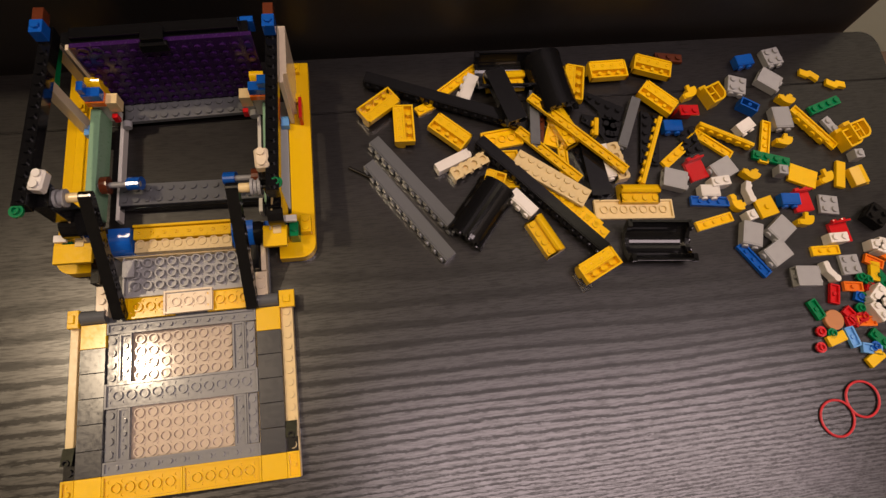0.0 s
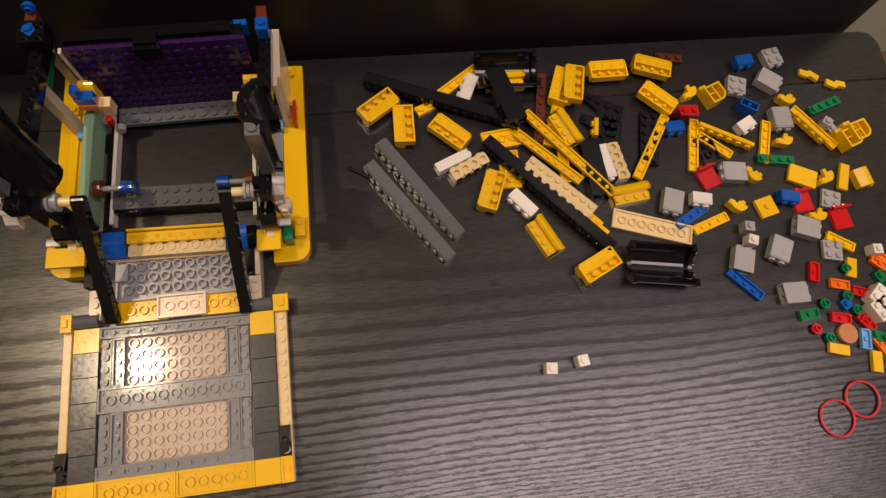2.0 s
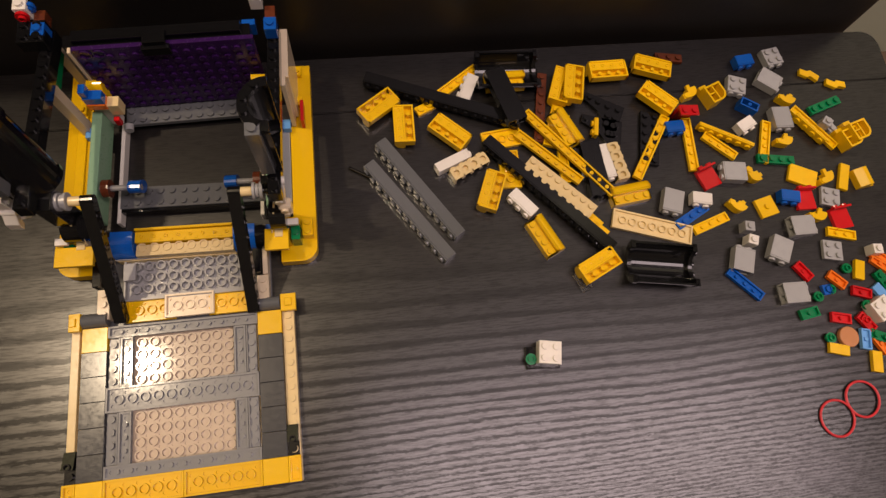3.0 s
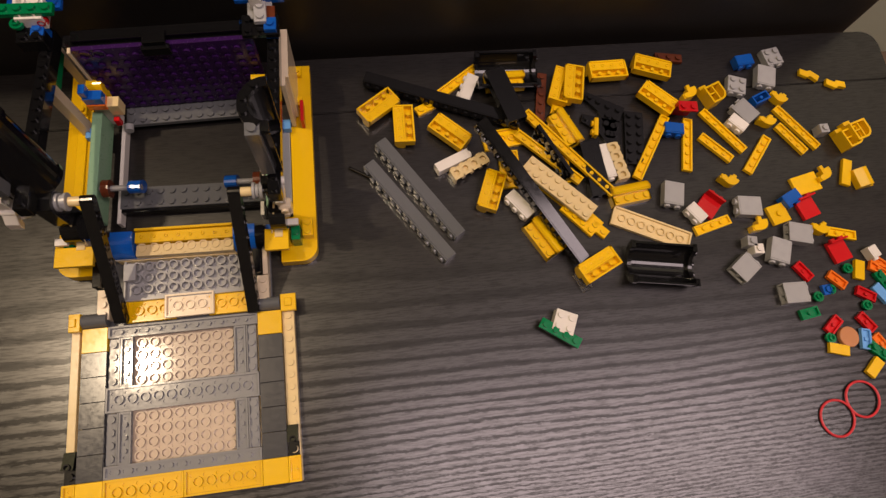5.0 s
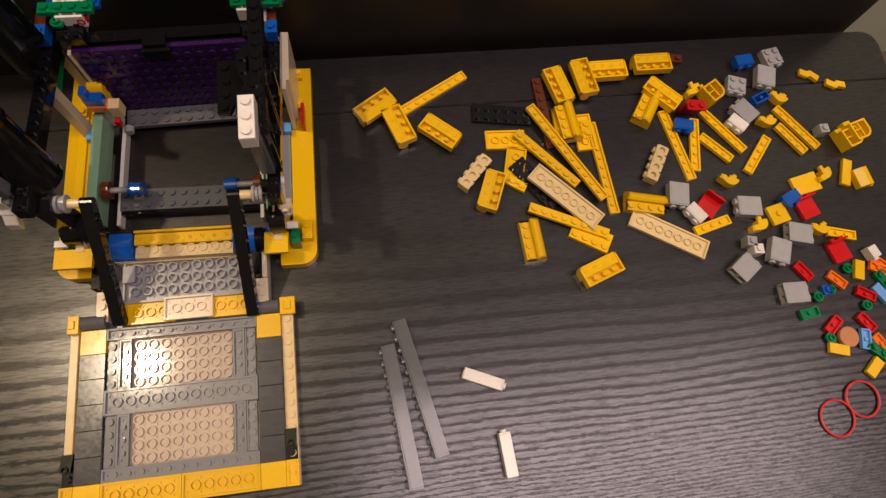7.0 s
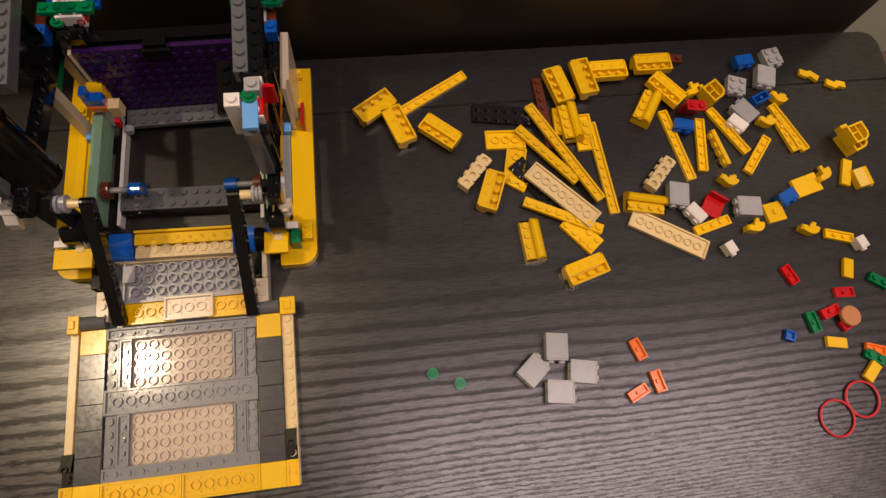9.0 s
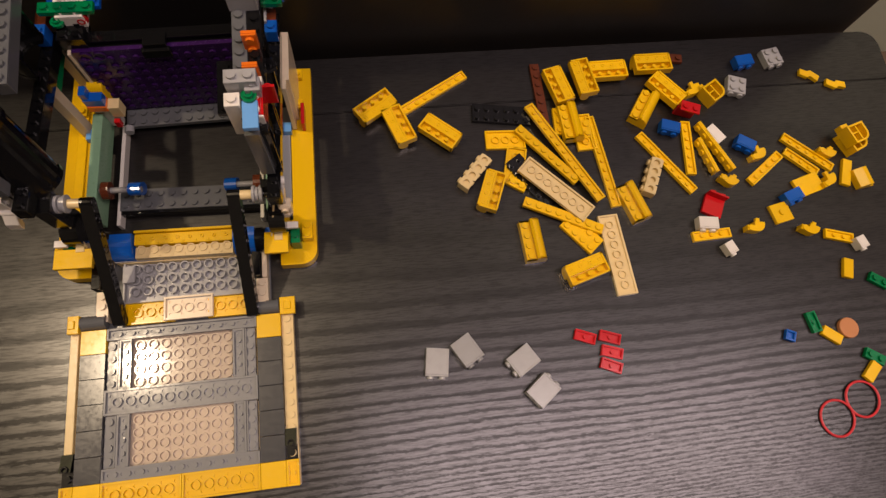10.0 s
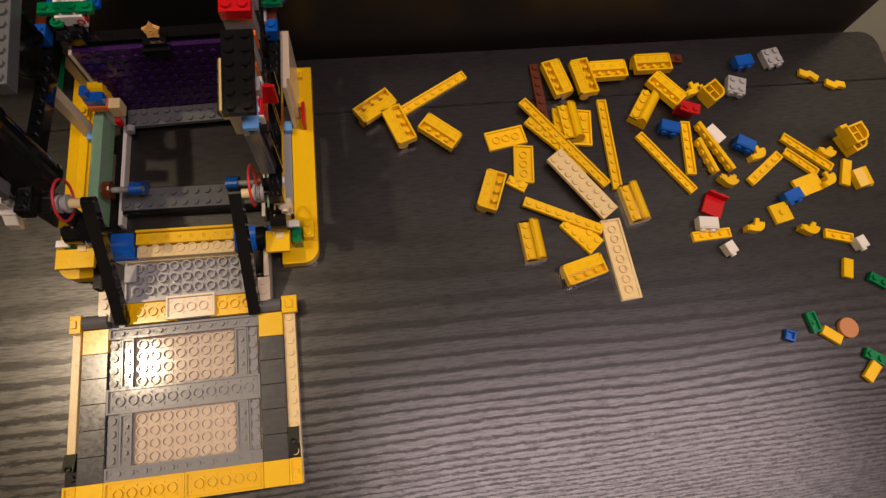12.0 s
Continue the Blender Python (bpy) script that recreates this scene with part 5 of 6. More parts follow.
loose("toy_plate", brick(3, 2, 1, True, False), BLACK, "black flat toy plate, 3 by 2 studs", "loose black pieces", [(0, 444.9, 104, 1.8, 0, 0, -81.1), (0.5, 445.4, 100, 1.8, 180, 0, -72.1), (2, 458.2, 95.2, 1.8, 180, 0, -78.4), (2.8, 291, -55.4, 1.8, 0, 0, -4.4), (4.3, 120, 170.4, 84, 0, 0, 0)])
loose("toy_brick", brick(2, 2, 3, True, False), BLACK, "black toy brick, 2 by 2 studs", "loose black pieces", [(0, 582.6, 24.4, 5, 0, 0, -46.2), (1.9, -17.6, 170.4, 84, 0, 0, 0), (6.1, 5.4, 170.4, 84, 0, 0, 0)])
loose("toy_plate", brick(8, 1, 1, True, False), BROWN, "brown flat toy plate, 8 by 1 studs", "loose brown pieces", [(0, 325.3, 144, 1.8, 0, 0, -102.4), (5.4, 322.7, 152.1, 1.8, 0, 0, -97.5), (6, 327.1, 139, 1.8, 0, 0, -88.5), (9.8, 326.5, 152.5, 1.8, 0, 0, -90.3)])
loose("toy_plate", brick(3, 1, 1, True, False), BROWN, "brown flat toy plate, 3 by 1 studs", "loose brown pieces", [(0, 446.1, 183.7, 1.8, 0, 0, -9)])
loose("toy_brick", brick(2, 1, 3), BLUE, "blue two-stud toy brick", "loose blue pieces", [(0, 511.3, 174.3, 4.2, 90, 0, 6)])
loose("toy_brick", brick(2, 1, 3), BLUE, "blue two-stud toy brick", "loose blue pieces", [(0, 431.4, 116.9, 4.2, 90, 0, -4.2), (2, 432.9, 116, 4.2, 90, 0, 2.6), (4.6, 432, 114.5, 4.2, 90, 0, -10.9), (6.6, 441.3, 117.2, 4.2, 90, 0, -13.5), (9.8, 429.3, 116.5, 4.2, 90, 0, -19.2)])
loose("toy_brick", brick(2, 1, 3), BLUE, "blue two-stud toy brick", "loose blue pieces", [(0, 502.3, 130.4, 5, 180, 0, -33.1), (4.6, 514.4, 136.3, 5, 180, 0, 21.4), (9.8, 490.5, 96.7, 4.2, 90, 0, -32.2)])
loose("toy_brick", brick(2, 1, 3), BLUE, "blue two-stud toy brick", "loose blue pieces", [(0, 513.7, 44.9, 4.2, 90, 0, -5.1), (2, 514.5, 47.5, 4.2, 90, 0, -12.4), (4.6, 514.9, 46.2, 4.2, 90, 0, 25.2), (8.6, 512.6, 47.7, 4.2, 90, 0, 23.2), (9.8, 517.7, 47.9, 4.2, 90, 0, 19.3)])
loose("toy_plate", brick(4, 1, 1), BLUE, "blue flat toy plate, four by one studs", "loose blue pieces", [(0, 448.3, 50.6, 1.8, 180, 0, -7.1), (0.5, 432.9, 46.7, 1.8, 180, 0, -9.2), (2, 430.1, 39.8, 1.8, 180, 0, 27), (4.7, 305.2, -38.5, 1.8, 0, 0, -41.3), (4.95, 120, 192, 86, 0, 0, 0)])
loose("toy_plate", brick(4, 1, 1), BLUE, "blue flat toy plate, four by one studs", "loose blue pieces", [(0, 471.2, -0.1, 1.8, 180, 0, -57.9), (0.5, 470.4, -2.8, 1.8, 180, 0, -37.1), (1.5, 467.4, -6.6, 1.8, 180, 0, -82.2), (2, 458.7, -18.4, 1.8, 180, 0, -48.2), (4.3, -17.6, 192, 86, 0, 0, 0), (6.1, 5.4, 192, 86, 0, 0, 0)])
loose("toy_plate", brick(4, 1, 1), GREEN, "green flat toy plate, four by one studs", "loose green pieces", [(0, 575.3, 128.4, 1.8, 0, 0, 17.2), (3.5, 306.8, -43.9, 1.8, 0, 0, -6.5), (4.3, -16, 178.4, 98, 0, 0, 0), (6.1, 7, 178.4, 98, 0, 0, 0)])
loose("toy_plate", brick(4, 1, 1), GREEN, "green flat toy plate, four by one studs", "loose green pieces", [(0, 511.4, 83.2, 1.8, 0, 0, -18.6), (2, 515.3, 81.8, 1.8, 0, 0, -8.8), (4.95, 305.6, -40.2, 7.8, 0, 0, -36.2), (5.35, 120, 178.4, 98, 0, 0, 0)])
loose("curved_clip", clip(), YELLOW, "small yellow curved toy clip", "yellow clips", [(0, 454.2, 146.5, 4.2, 0, 0, 15.9), (6.6, 458.1, 149.4, 4.2, 0, 0, 16)])
loose("curved_clip", clip(), YELLOW, "small yellow curved toy clip", "yellow clips", [(0, 539.4, 135, 4.2, 0, 0, -37), (4.6, 532.9, 137.3, 4.2, 0, 0, -52.2), (9.8, 559.9, 83.5, 4.2, 0, 0, -37)])
loose("curved_clip", clip(), YELLOW, "small yellow curved toy clip", "yellow clips", [(0, 525.2, 96.6, 4.2, 0, 0, -14.6), (4.6, 515.9, 116.2, 4.2, 0, 0, -31.1), (9.8, 498.7, 86.3, 4.2, 0, 0, 9.2)])
loose("curved_clip", clip(), YELLOW, "small yellow curved toy clip", "yellow clips", [(0, 487.4, 69.6, 4.2, 0, 0, -41.5), (2, 489, 69.2, 4.2, 0, 0, -71), (4.6, 467.3, 66.3, 4.2, 0, 0, -43.8)])
loose("curved_clip", clip(), YELLOW, "small yellow curved toy clip", "yellow clips", [(0, 468.1, 46.3, 4.2, 0, 0, -79.5), (2, 468.2, 44.1, 4.2, 0, 0, -49), (4.6, 481.9, 25.9, 4.2, 0, 0, 3.8), (8.6, 478.3, 25.1, 4.2, 0, 0, -11.2)])
loose("curved_clip", clip(), YELLOW, "small yellow curved toy clip", "yellow clips", [(0, 521.7, 26.3, 4.2, 0, 0, -8.8), (2, 533.4, 29.5, 4.2, 0, 0, -21.7), (4.6, 531.8, 18.9, 4.2, 0, 0, -36.5), (8.6, 523.3, 19.2, 4.2, 0, 0, -32.3)])
loose("curved_clip", clip(), YELLOW, "small yellow curved toy clip", "yellow clips", [(0, 551.7, 60.9, 4.2, 0, 0, 12.4), (4.6, 550.9, 63.8, 4.2, 0, 0, 21.4), (9.8, 553.4, 58.5, 4.2, 0, 0, 19.2)])
loose("rounded_cap", arch(), YELLOW, "yellow rounded hollow toy cap", "yellow caps", [(0, 474.1, 142.5, 6.2, 0, 0, 21.4), (6.6, 473.4, 144.4, 6.2, 0, 0, 29.5)])
loose("rounded_cap", arch(), YELLOW, "yellow rounded hollow toy cap", "yellow caps", [(0, 583.3, 93.5, 6.2, 0, 0, 17.9), (8.6, 585.8, 89.6, 6.2, 0, 0, 22.3)])
loose("rounded_cap", arch(), YELLOW, "yellow rounded hollow toy cap", "yellow caps", [(0, 589.7, 97.9, 9.2, 0, 0, 16.2), (8.6, 583.6, 93.9, 12.2, 0, 0, 15.9)])
loose("bent_plate", zig(), YELLOW, "small yellow bent toy plate", "bent plates", [(0, 570.2, 158.4, 1.8, 0, 0, -20.5)])
loose("bent_plate", zig(), YELLOW, "small yellow bent toy plate", "bent plates", [(0, 593.1, 149, 1.8, 0, 0, 173.3)])
loose("toy_slope", slope(), YELLOW, "yellow toy slope with a raised lip", "yellow slopes", [(0, 582.8, 60.5, 5.2, 0, 0, 7.9), (2, 586, 58.7, 5.2, 0, 0, 7.5)])
loose("toy_bracket", bracket(), RED, "red toy bracket with an upright flange", "red brackets", [(0, 442.4, 124.2, 8.2, 90, 0, -4.1), (4.6, 442.4, 127.8, 8.2, 90, 0, -7.5), (6.6, 449.9, 128.3, 8.2, 90, 0, -7.7), (9.8, 444.1, 126.7, 8.2, 90, 0, -21.6)])
loose("toy_bracket", bracket(), RED, "red toy bracket with an upright flange", "red brackets", [(0, 443.9, 77.5, 5.2, 0, 0, 13.3), (2, 452.7, 69.9, 5.2, 0, 0, 18.1), (4.6, 445.4, 46.3, 5.2, 0, 0, -45), (8.6, 448.9, 45.1, 5.2, 0, 0, -35.8), (9.8, 449.6, 45.9, 5.2, 0, 0, -28.8)])
loose("toy_bracket", bracket(), RED, "red toy bracket with an upright flange", "red brackets", [(0, 526.5, 42.7, 5.2, 0, 0, 2.6), (3, 529.5, 44.2, 5.2, 0, 0, -1.7), (4.6, 529.6, 37.1, 5.2, 0, 0, 15.9), (8.6, 130.8, 76.8, 138, 0, 90, 0)])
loose("toy_bracket", bracket(), RED, "red toy bracket with an upright flange", "red brackets", [(0, 550.3, 13.6, 5.2, 0, 0, 3.9), (2, 555.5, 25.5, 5.2, 0, 0, 5.8), (4.6, 544.8, -1.1, 5.2, 0, 0, 13.9), (8.6, -19.5, 79.8, 143.5, 0, 90, 0)])
loose("toy_plate", brick(2, 1, 1), RED, "red flat toy plate, two by one studs", "loose red pieces", [(0, 529, -33.8, 1.8, 180, 0, -109.2), (2, 518, -14.9, 1.8, 180, 0, -108.5), (3, 509.2, -13.6, 1.8, 180, 0, -56.7), (8.6, 497.2, -15.1, 1.8, 180, 0, -67.7), (10, 325.2, -44.3, 1.8, 180, 0, -22.4), (10.4, 120, 121.6, 159, 0, 0, 0)])
loose("toy_plate", brick(2, 1, 1), RED, "red flat toy plate, two by one studs", "loose red pieces", [(0, 564.8, -34.2, 1.8, 180, 0, -31.8), (2, 552.2, -34.9, 1.8, 180, 0, -19.2), (5, 555.3, -36.6, 1.8, 180, 0, -31.8), (8.6, 537.4, -33.4, 1.8, 180, 0, -3.7), (10, 343.5, -46.8, 1.8, 180, 0, -20.4), (10.4, 120, 121.6, 162.3, 0, 0, 0)])
loose("toy_plate", brick(2, 1, 1), RED, "red flat toy plate, two by one studs", "loose red pieces", [(0, 537.8, -52.5, 1.8, 180, 0, -56.8), (2, 528.1, -52.8, 1.8, 180, 0, -13.8), (4.6, 520.2, -57.2, 1.8, 180, 0, 37.4), (8.6, 521.2, -46.8, 1.8, 180, 0, 15.9), (10, 343, -57.4, 1.8, 180, 0, -19.2), (10.4, 120, 129.6, 159, 0, 0, 0)])
loose("toy_plate", brick(2, 1, 1), RED, "red flat toy plate, two by one studs", "loose red pieces", [(0, 539.4, -54.9, 1.8, 180, 0, 9.9), (2, 547.9, -58.1, 1.8, 180, 0, -56.9), (8.6, 534, -56.5, 1.8, 180, 0, 22.3), (10, 340.5, -66.8, 1.8, 180, 0, -24.9), (10.4, -26.4, 140, 159.5, 0, 0, 0)])
loose("toy_plate", brick(2, 1, 1), ORANGE, "orange flat toy plate, two by one studs", "loose orange pieces", [(0, 546.5, -29.8, 1.8, 180, 0, -8.6), (2, 536, -26.9, 1.8, 180, 0, -15.6), (3, 534.9, -23.1, 1.8, 180, 0, -46.5), (9, 362.7, -57.6, 1.8, 180, 0, -71.7), (9.35, 362.7, -57.6, 1.8, 180, 0, -71.7), (9.5, 123.6, 96, 142, 0, -90, 90)])
loose("toy_plate", brick(2, 1, 1), ORANGE, "orange flat toy plate, two by one studs", "loose orange pieces", [(0, 548.2, -57.2, 1.8, 180, 0, -6.3), (2, 576.1, -13.9, 1.8, 180, 0, -43.3), (9, 372.5, -81.6, 1.8, 180, 0, -79.4), (9.25, 380.8, -115.1, 1.8, 180, 0, -60.5), (9.5, -37.6, 102.4, 140, 0, 90, 0)])
loose("toy_plate", brick(2, 1, 1), ORANGE, "orange flat toy plate, two by one studs", "loose orange pieces", [(0, 571.1, -11.8, 1.8, 180, 0, -30.5), (2, 554.2, -75.3, 1.8, 180, 0, -64.4), (9, 356.2, -87.8, 1.8, 180, 0, 22.8), (9.25, 123.6, 115.2, 142, 0, -90, 90)])
loose("toy_plate", brick(2, 1, 1), ORANGE, "orange flat toy plate, two by one studs", "loose orange pieces", [(0, 580.2, -4.4, 1.8, 180, 0, -41.3), (2, 578, -8.9, 1.8, 180, 0, -37.6), (4.6, 573.4, -17.8, 1.8, 180, 0, -30.8), (8.6, 548, -79.1, 1.8, 180, 0, -18.2), (9.5, -37.6, 115.2, 140, 0, 90, 0)])
loose("toy_plate", brick(2, 1, 1), GREEN, "green flat toy plate, two by one studs", "loose green pieces", [(0, 510.1, -44, 1.8, 180, 0, -69.5), (2, 503.2, -47, 1.8, 180, 0, 3.4), (3, 503.8, -46.2, 1.8, 180, 0, 7.6), (8.6, 504.7, -53.2, 1.8, 180, 0, -81.7)])
loose("toy_plate", brick(2, 1, 1), GREEN, "green flat toy plate, two by one studs", "loose green pieces", [(0, 554, -71.4, 1.8, 0, 0, -53), (2, 555.1, -69.8, 1.8, 0, 0, -25), (4.6, 550, -80, 1.8, 0, 0, -43.9), (8.6, 545.4, -84.1, 1.8, 0, 0, -34)])
loose("toy_plate", brick(2, 1, 1), GREEN, "green flat toy plate, two by one studs", "loose green pieces", [(0, 573.6, -27.1, 1.8, 0, 0, -65.9), (8.6, 569.8, -27.2, 1.8, 0, 0, -35.6)])
loose("toy_tile", brick(2, 1, 1, False), YELLOW, "yellow smooth flat toy tile, two by one studs", "loose yellow pieces", [(0, 519.2, -67.4, 1.8, 0, 0, 14.5), (2, 518.5, -75.5, 1.8, 0, 0, -16.7), (8.6, 518.2, -70.3, 1.8, 0, 0, -11.4), (9.8, 516.4, -64.5, 1.8, 0, 0, -38.7)])
loose("toy_tile", brick(2, 1, 1, False), YELLOW, "yellow smooth flat toy tile, two by one studs", "loose yellow pieces", [(0, 545.7, -85.2, 1.8, 0, 0, 26.6), (2, 545.9, -87.9, 1.8, 0, 0, -105.1), (4.6, 542.6, -91.8, 1.8, 0, 0, 39.1), (8.6, 539.4, -94.5, 1.8, 0, 0, 41.3)])
loose("toy_tile", brick(2, 1, 1, False), YELLOW, "yellow smooth flat toy tile, two by one studs", "loose yellow pieces", [(0, 568.9, -19.6, 1.8, 0, 0, -107.6), (2, 550.4, -14.8, 1.8, 0, 0, -109.7), (3, 556.4, -17.2, 1.8, 0, 0, -110), (8.6, 547.4, -14.9, 1.8, 0, 0, -109.6)])
loose("toy_tile", brick(2, 1, 1, False), SKYBLUE, "sky blue smooth toy tile, two by one studs", "loose sky blue pieces", [(0, 532.4, -67.6, 1.8, 180, 0, -79.7), (2, 542.8, -70.5, 1.8, 180, 0, -104.8), (8.6, 122.8, 68, 147, 0, 0, 90)])
loose("toy_plate", brick(1, 1, 1), BLUE, "blue flat toy plate, one stud", "loose blue pieces", [(0, 549.1, -38.2, 1.8, 0, 0, -28.7), (2, 536.1, -42.4, 1.8, 0, 0, -68.6), (3, 524.1, -29.9, 1.8, 0, 0, 2.8), (8.6, 482.9, -61.2, 1.8, 180, 0, -24.9)])
loose("toy_tile", brick(2, 1, 1, False), SKYBLUE, "sky blue smooth toy tile, two by one studs", "loose sky blue pieces", [(0, 545.2, -78.3, 1.8, 180, 0, -15.6), (2, 568.8, -37.3, 1.8, 0, 0, -60.4), (8.6, -9.4, 68.2, 148.9, 0, 0, 90)])
loose("round_plate", round_plate(), GREEN, "small green round toy plate", "round pieces", [(0, 516.8, -63.3, 1.8, 0, 0, -6.4), (2, 514.3, -66.5, 1.8, 0, 0, -6.4), (8.6, 122.8, 78, 148.5, 0, 0, 0)])
loose("round_plate", round_plate(), GREEN, "small green round toy plate", "round pieces", [(0, 555.8, -23, 1.8, 0, 0, -5.9), (2, 545.8, -15, 1.8, 0, 0, -5.8), (4.6, 546.8, -15.1, 1.8, 0, 0, -5.8), (9, 212, -57.6, 1.8, 0, 0, -6.8), (9.7, 123.2, 152, 131, 0, 0, 0)])
loose("round_plate", round_plate(), GREEN, "small green round toy plate", "round pieces", [(0, 546.6, -46.9, 1.8, 0, 0, -6.2), (2, 543.8, -47.9, 1.8, 0, 0, -6.2), (3, 552.8, -45.3, 1.8, 0, 0, -6.1), (9, 230.1, -66.3, 1.8, 0, 0, -6.9), (9.7, -31.2, 152, 131, 0, 0, 0)])
loose("round_plate", round_plate(), GREEN, "small green round toy plate", "round pieces", [(0, 551.2, -38.4, 1.8, 0, 0, -6.1), (2, 518.6, -40.3, 1.8, 0, 0, -6.1), (3, 514.8, -34.6, 1.8, 0, 0, -6.1), (8.6, -9.4, 79.8, 148.9, 0, 0, 0)])
loose("round_plate", round_plate(), GREEN, "small green round toy plate", "round pieces", [(0, 560.7, -25.8, 1.8, 0, 0, -25), (2, 539.3, -36.3, 1.8, 0, 0, -12.2), (3, 526.9, -30, 1.8, 0, 0, -6), (8.6, 123.2, 160, 131, 0, 0, 0)])
loose("round_plate", round_plate(), RED, "small red round toy plate", "round pieces", [(0, 508.2, -61, 1.8, 0, 0, -6.4), (1.4, 274.3, -50.4, 11.6, 0, 0, -6.6), (1.9, 118.8, 188.8, 93.5, 90, 0, 0)])
loose("round_plate", round_plate(), RED, "small red round toy plate", "round pieces", [(0, 504.3, -72.6, 1.8, 0, 0, -6.5), (2, 505.3, -58.6, 1.8, 0, 0, -6.4), (2.9, -20.8, 179.2, 92, 90, 0, 0), (6.1, 2.2, 179.2, 92, 90, 0, 0)])
loose("round_plate", round_plate(), BLUE, "small blue round toy plate", "round pieces", [(0, 548.6, -76.8, 1.8, 0, 0, -21.6), (1.4, 293.4, -60.4, 11.6, 0, 0, -6.7), (1.9, -17.6, 185.6, 92, 90, 0, 0), (6.1, 5.4, 185.6, 92, 90, 0, 0)])
loose("round_plate", round_plate(), RED, "small red round toy plate", "round pieces", [(0, 547.1, -53.6, 1.8, 0, 0, -6.2), (2, 547.9, -56.7, 1.8, 0, 0, -6.3), (4.6, -9.6, 176, 92, 90, 0, 0), (6.1, 13.4, 176, 92, 90, 0, 0)])
loose("toy_brick", brick(1, 1, 3, True, False), WHITE, "white toy brick, 1 by 1 studs", "loose white pieces", [(0, 578.9, 1.3, 5, 0, 0, -20), (1.4, 274.8, -52.3, 5, 0, 0, -6.6), (1.95, 294.8, -64.1, 5, 0, 0, -6.7), (2.4, 118.8, 184, 93, 0, 0, 0)])
loose("toy_brick", brick(1, 1, 3, True, False), WHITE, "white toy brick, 1 by 1 studs", "loose white pieces", [(0, 576.4, -2.7, 5, 0, 0, -25), (1.4, 294.1, -63.2, 5, 0, 0, -6.7), (1.95, 318.4, -61.3, 5, 0, 0, 5.2), (2.4, -20.8, 184, 92, 0, 0, 0), (6.1, 2.2, 184, 92, 0, 0, 0)])
loose("toy_brick", brick(2, 2, 3, True, False), WHITE, "white toy brick, 2 by 2 studs", "loose white pieces", [(0, 562, -41, 5, 0, 0, -50.7), (2.95, 294.6, -53.3, 8.3, 0, 0, -10.6), (4.3, -15.2, 180.8, 92, 0, 0, 0), (6.1, 7.8, 180.8, 92, 0, 0, 0)])
loose("toy_brick", brick(2, 2, 3, True, False), WHITE, "white toy brick, 2 by 2 studs", "loose white pieces", [(0, 559.7, -49.6, 5, 0, 0, -65.5), (4.95, 310.2, -33, 5, 0, 0, -24.9), (5.35, 115.2, 180.8, 92, 0, 0, 0)])
loose("round_tile", disc(), NOUGAT, "nougat-coloured round smooth toy tile", "round pieces", [(0, 521.7, -53.4, 1.8, 0, 0, -6.3), (2, 529.6, -64.7, 1.8, 0, 0, -6.4), (3, 529.4, -67.3, 1.8, 0, 0, -6.4), (8.6, 533.7, -52.1, 5.2, 0, 0, -6.2), (10, 531.6, -60.6, 1.8, 0, 0, -6.3)])
loose("rubber_band", band(0.0129), RUBBER, "thin red rubber band lying on the table", "rubber bands", [(0, 501.5, -123.5, 1.1, 0, 0, -7.2), (11.85, 250.2, -41.3, 1.1, 0, 0, -6.5), (12.05, -2.8, 65.2, 68, 0, 90, 0)])
loose("rubber_band", band(0.0129), RUBBER, "thin red rubber band lying on the table", "rubber bands", [(0, 525.3, -112.8, 1.6, 0, 0, -7), (11.95, 108, 65.2, 68, 0, 90, 0)])
loose("round_plate", round_plate(), GREEN, "small green round toy plate on a beam end", "round pieces", [(0, -18.7, 52.5, 84.8, 0, 0, -5.2), (0.95, -12, 64, 30, 0, 0, 0)])
loose("round_plate", round_plate(), GREEN, "small green round toy plate on a beam end", "round pieces", [(0, 124.6, 58.3, 84.8, 0, 0, -4.9), (0.95, 117.6, 64, 30, 0, 0, 0)])
loose("gold_star", star(), GOLD, "small pearl gold five-pointed star", "star", [(0, 585.1, -75.3, 1.6, 0, 0, -6.5), (11.3, 54, 166, 90, 70, 0, 0)])
loose("round_plate", round_plate(), GREEN, "small green round toy plate", "round pieces", [(0, 591.4, -40.4, 1.8, 0, 0, -6), (2.95, 281.8, -55.9, 5.1, 0, 0, -6.6), (4.3, -23.2, 172.8, 92, 0, 0, 0), (6.1, -0.2, 172.8, 92, 0, 0, 0)])
loose("hinge_knuckle", knuckle(), WHITE, "white two-stud hinge knuckle on a beam end", "hinge knuckles", [(0, -8.6, 70.6, 84.2, 0, 0, -100.4), (0.9, -34.4, 66.4, 52, 0, 60, 90)])
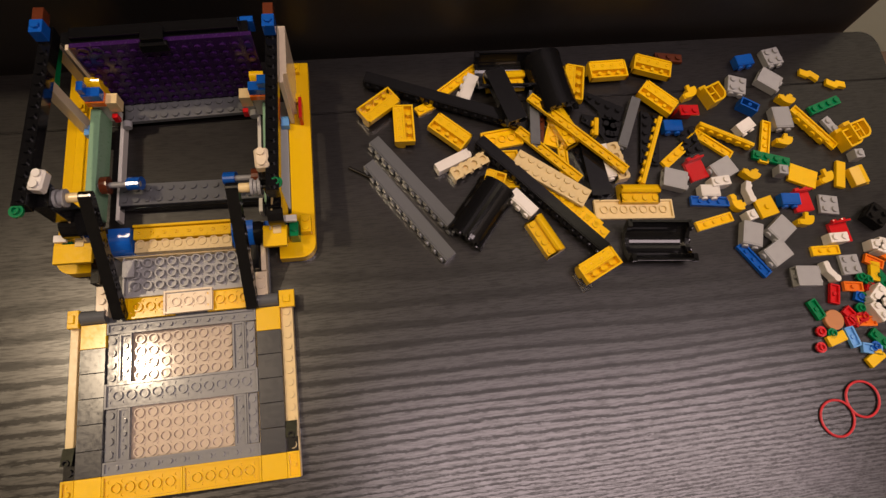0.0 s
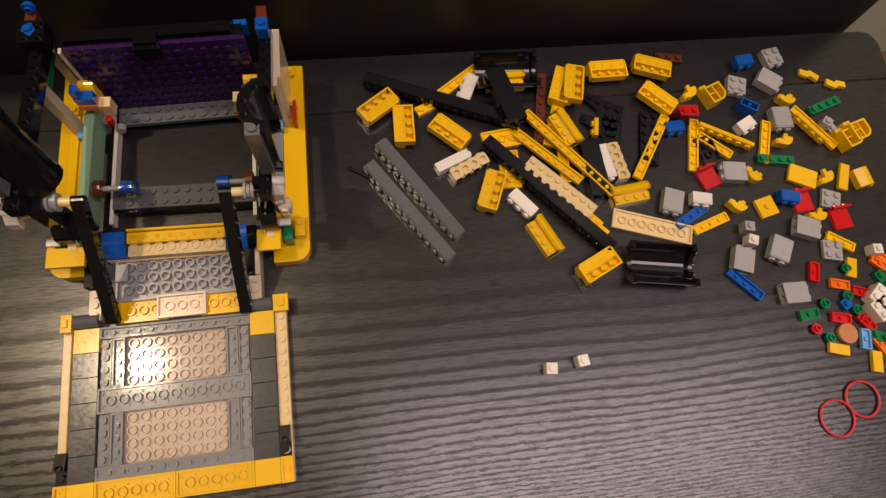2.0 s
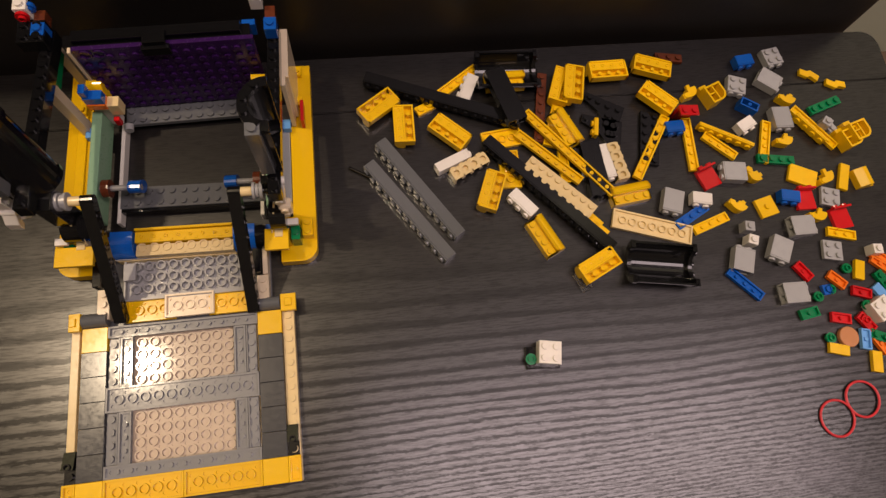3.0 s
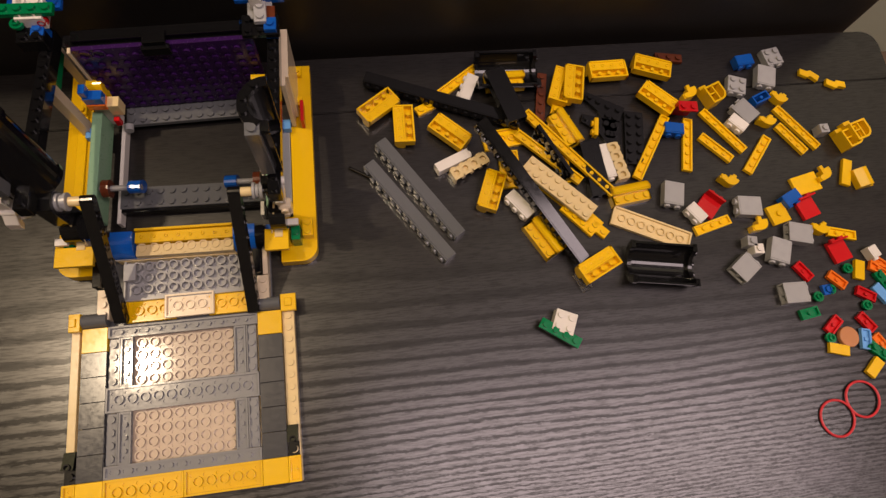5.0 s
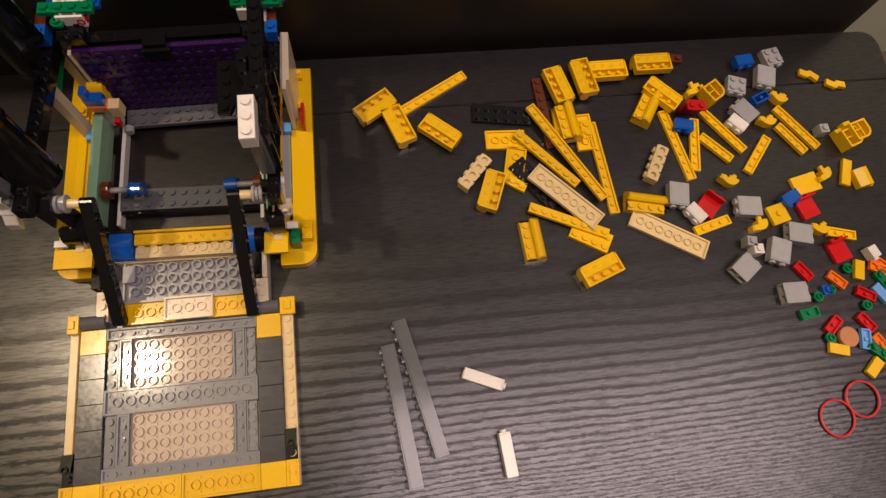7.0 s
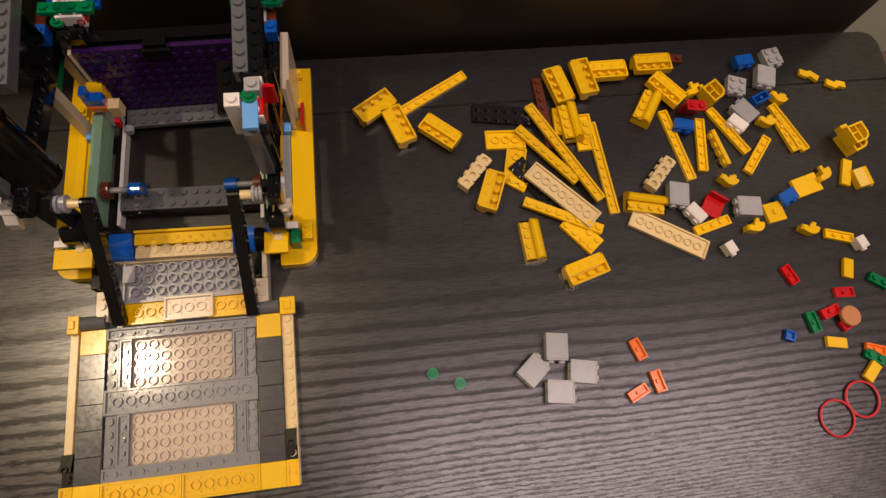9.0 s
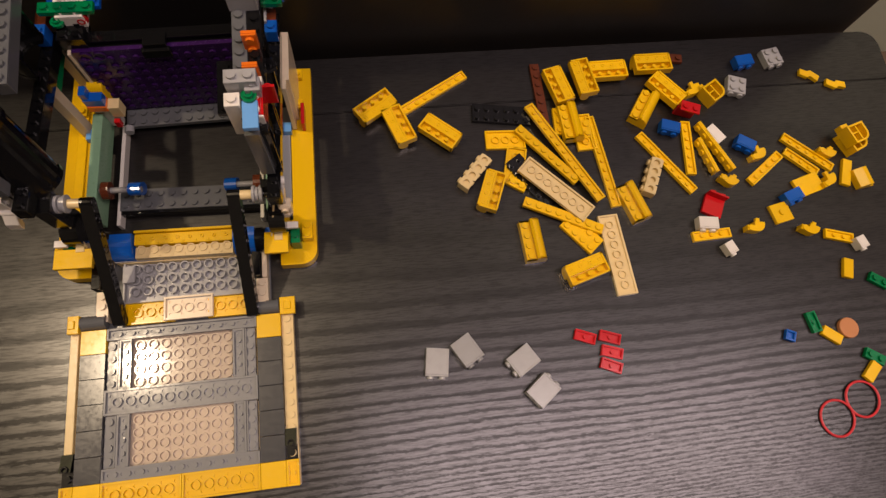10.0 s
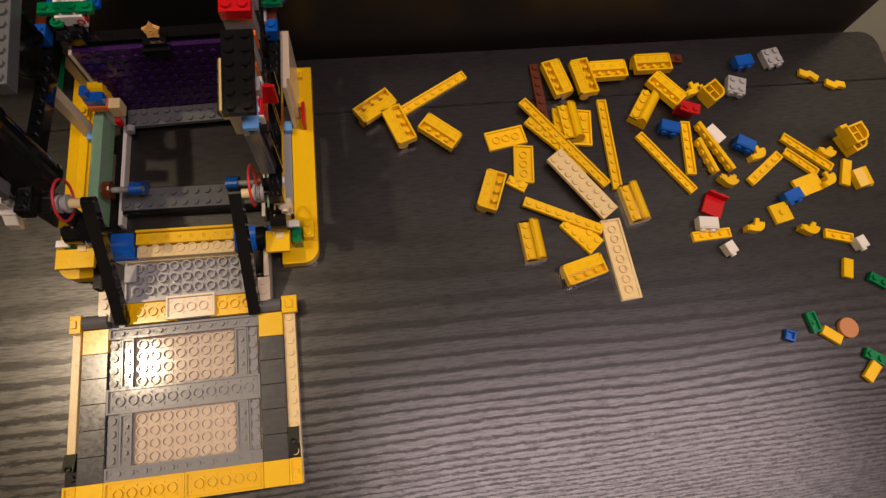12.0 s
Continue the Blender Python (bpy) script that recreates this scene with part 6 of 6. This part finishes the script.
loose("hinge_knuckle", knuckle(), CREAM, "cream two-stud hinge knuckle on a beam end", "hinge knuckles", [(0, 117.1, 74.2, 84.2, 0, 0, -86.3), (0.9, 124.4, 58.4, 46, 0, -90, 90)])


def pole():
    """A thin rod with a collar at one end, lying along x."""
    def build():
        bm = bmesh.new()
        rod(bm, (-0.012, 0, 0), (0.012, 0, 0), 0.0011, 10)
        rod(bm, (0.012, 0, 0), (0.016, 0, 0), 0.0021, 12)
        return bm
    return ("pole",), build


def pane():
    """A thin clear pane with a folded foot."""
    def build():
        bm = bmesh.new()
        box(bm, -0.0075, -0.0040, -0.0010, 0.0075, 0.0040, 0.0002)
        box(bm, -0.0075, 0.0028, 0.0003, 0.0075, 0.0040, 0.0032)
        return bm
    return ("pane",), build


CLEAR = plastic("clear_plastic", (0.85, 0.85, 0.86), 0.08, 0.05)
loose("toy_pole", pole(), BLACK, "thin black toy pole beside the long grey bricks", "pole", [(0, 177.5, 97.0, 2.3, 0, 0, -32), (5.75, -36, 97, 140, 0, 90, 0)])
loose("clear_pane", pane(), CLEAR, "small clear toy pane beside a rounded brick", "pane", [(0, 331.5, -3.2, 1.2, 0, 0, -68), (8.5, 320.2, -2.2, 1.2, 0, 0, -75)])


def motions():
    # the building is nudged now and then while pieces are pressed on
    nudges = [(0.0, 0, 0, 0), (1.75, 0, 0, 0), (1.85, -4.2, -2.4, 0), (2.15, -4.2, -2.4, 0), (2.3, 0.9, -2.4, -0.1), (3.2, 0.9, -2.4, -0.1), (4.6, 0.9, -2.4, -0.1), (5.2, 0.9, -2.8, -0.1), (5.35, 0.6, -3.0, -0.35), (6.15, 0.6, -3.0, -0.35), (6.4, 0.2, -3.9, -0.5), (10.1, 0.2, -3.9, -0.5), (10.3, 1.5, -3.7, -0.2), (11.0, 1.5, -3.7, -0.2), (12.0, 1.5, -3.7, -0.2)]
    walk(MODEL, [(t, pose(x / 1000, y / 1000, 0, 0, 0, a)) for t, x, y, a in nudges])
    for ob, states in MOVES:
        travel(ob, states)


motions()
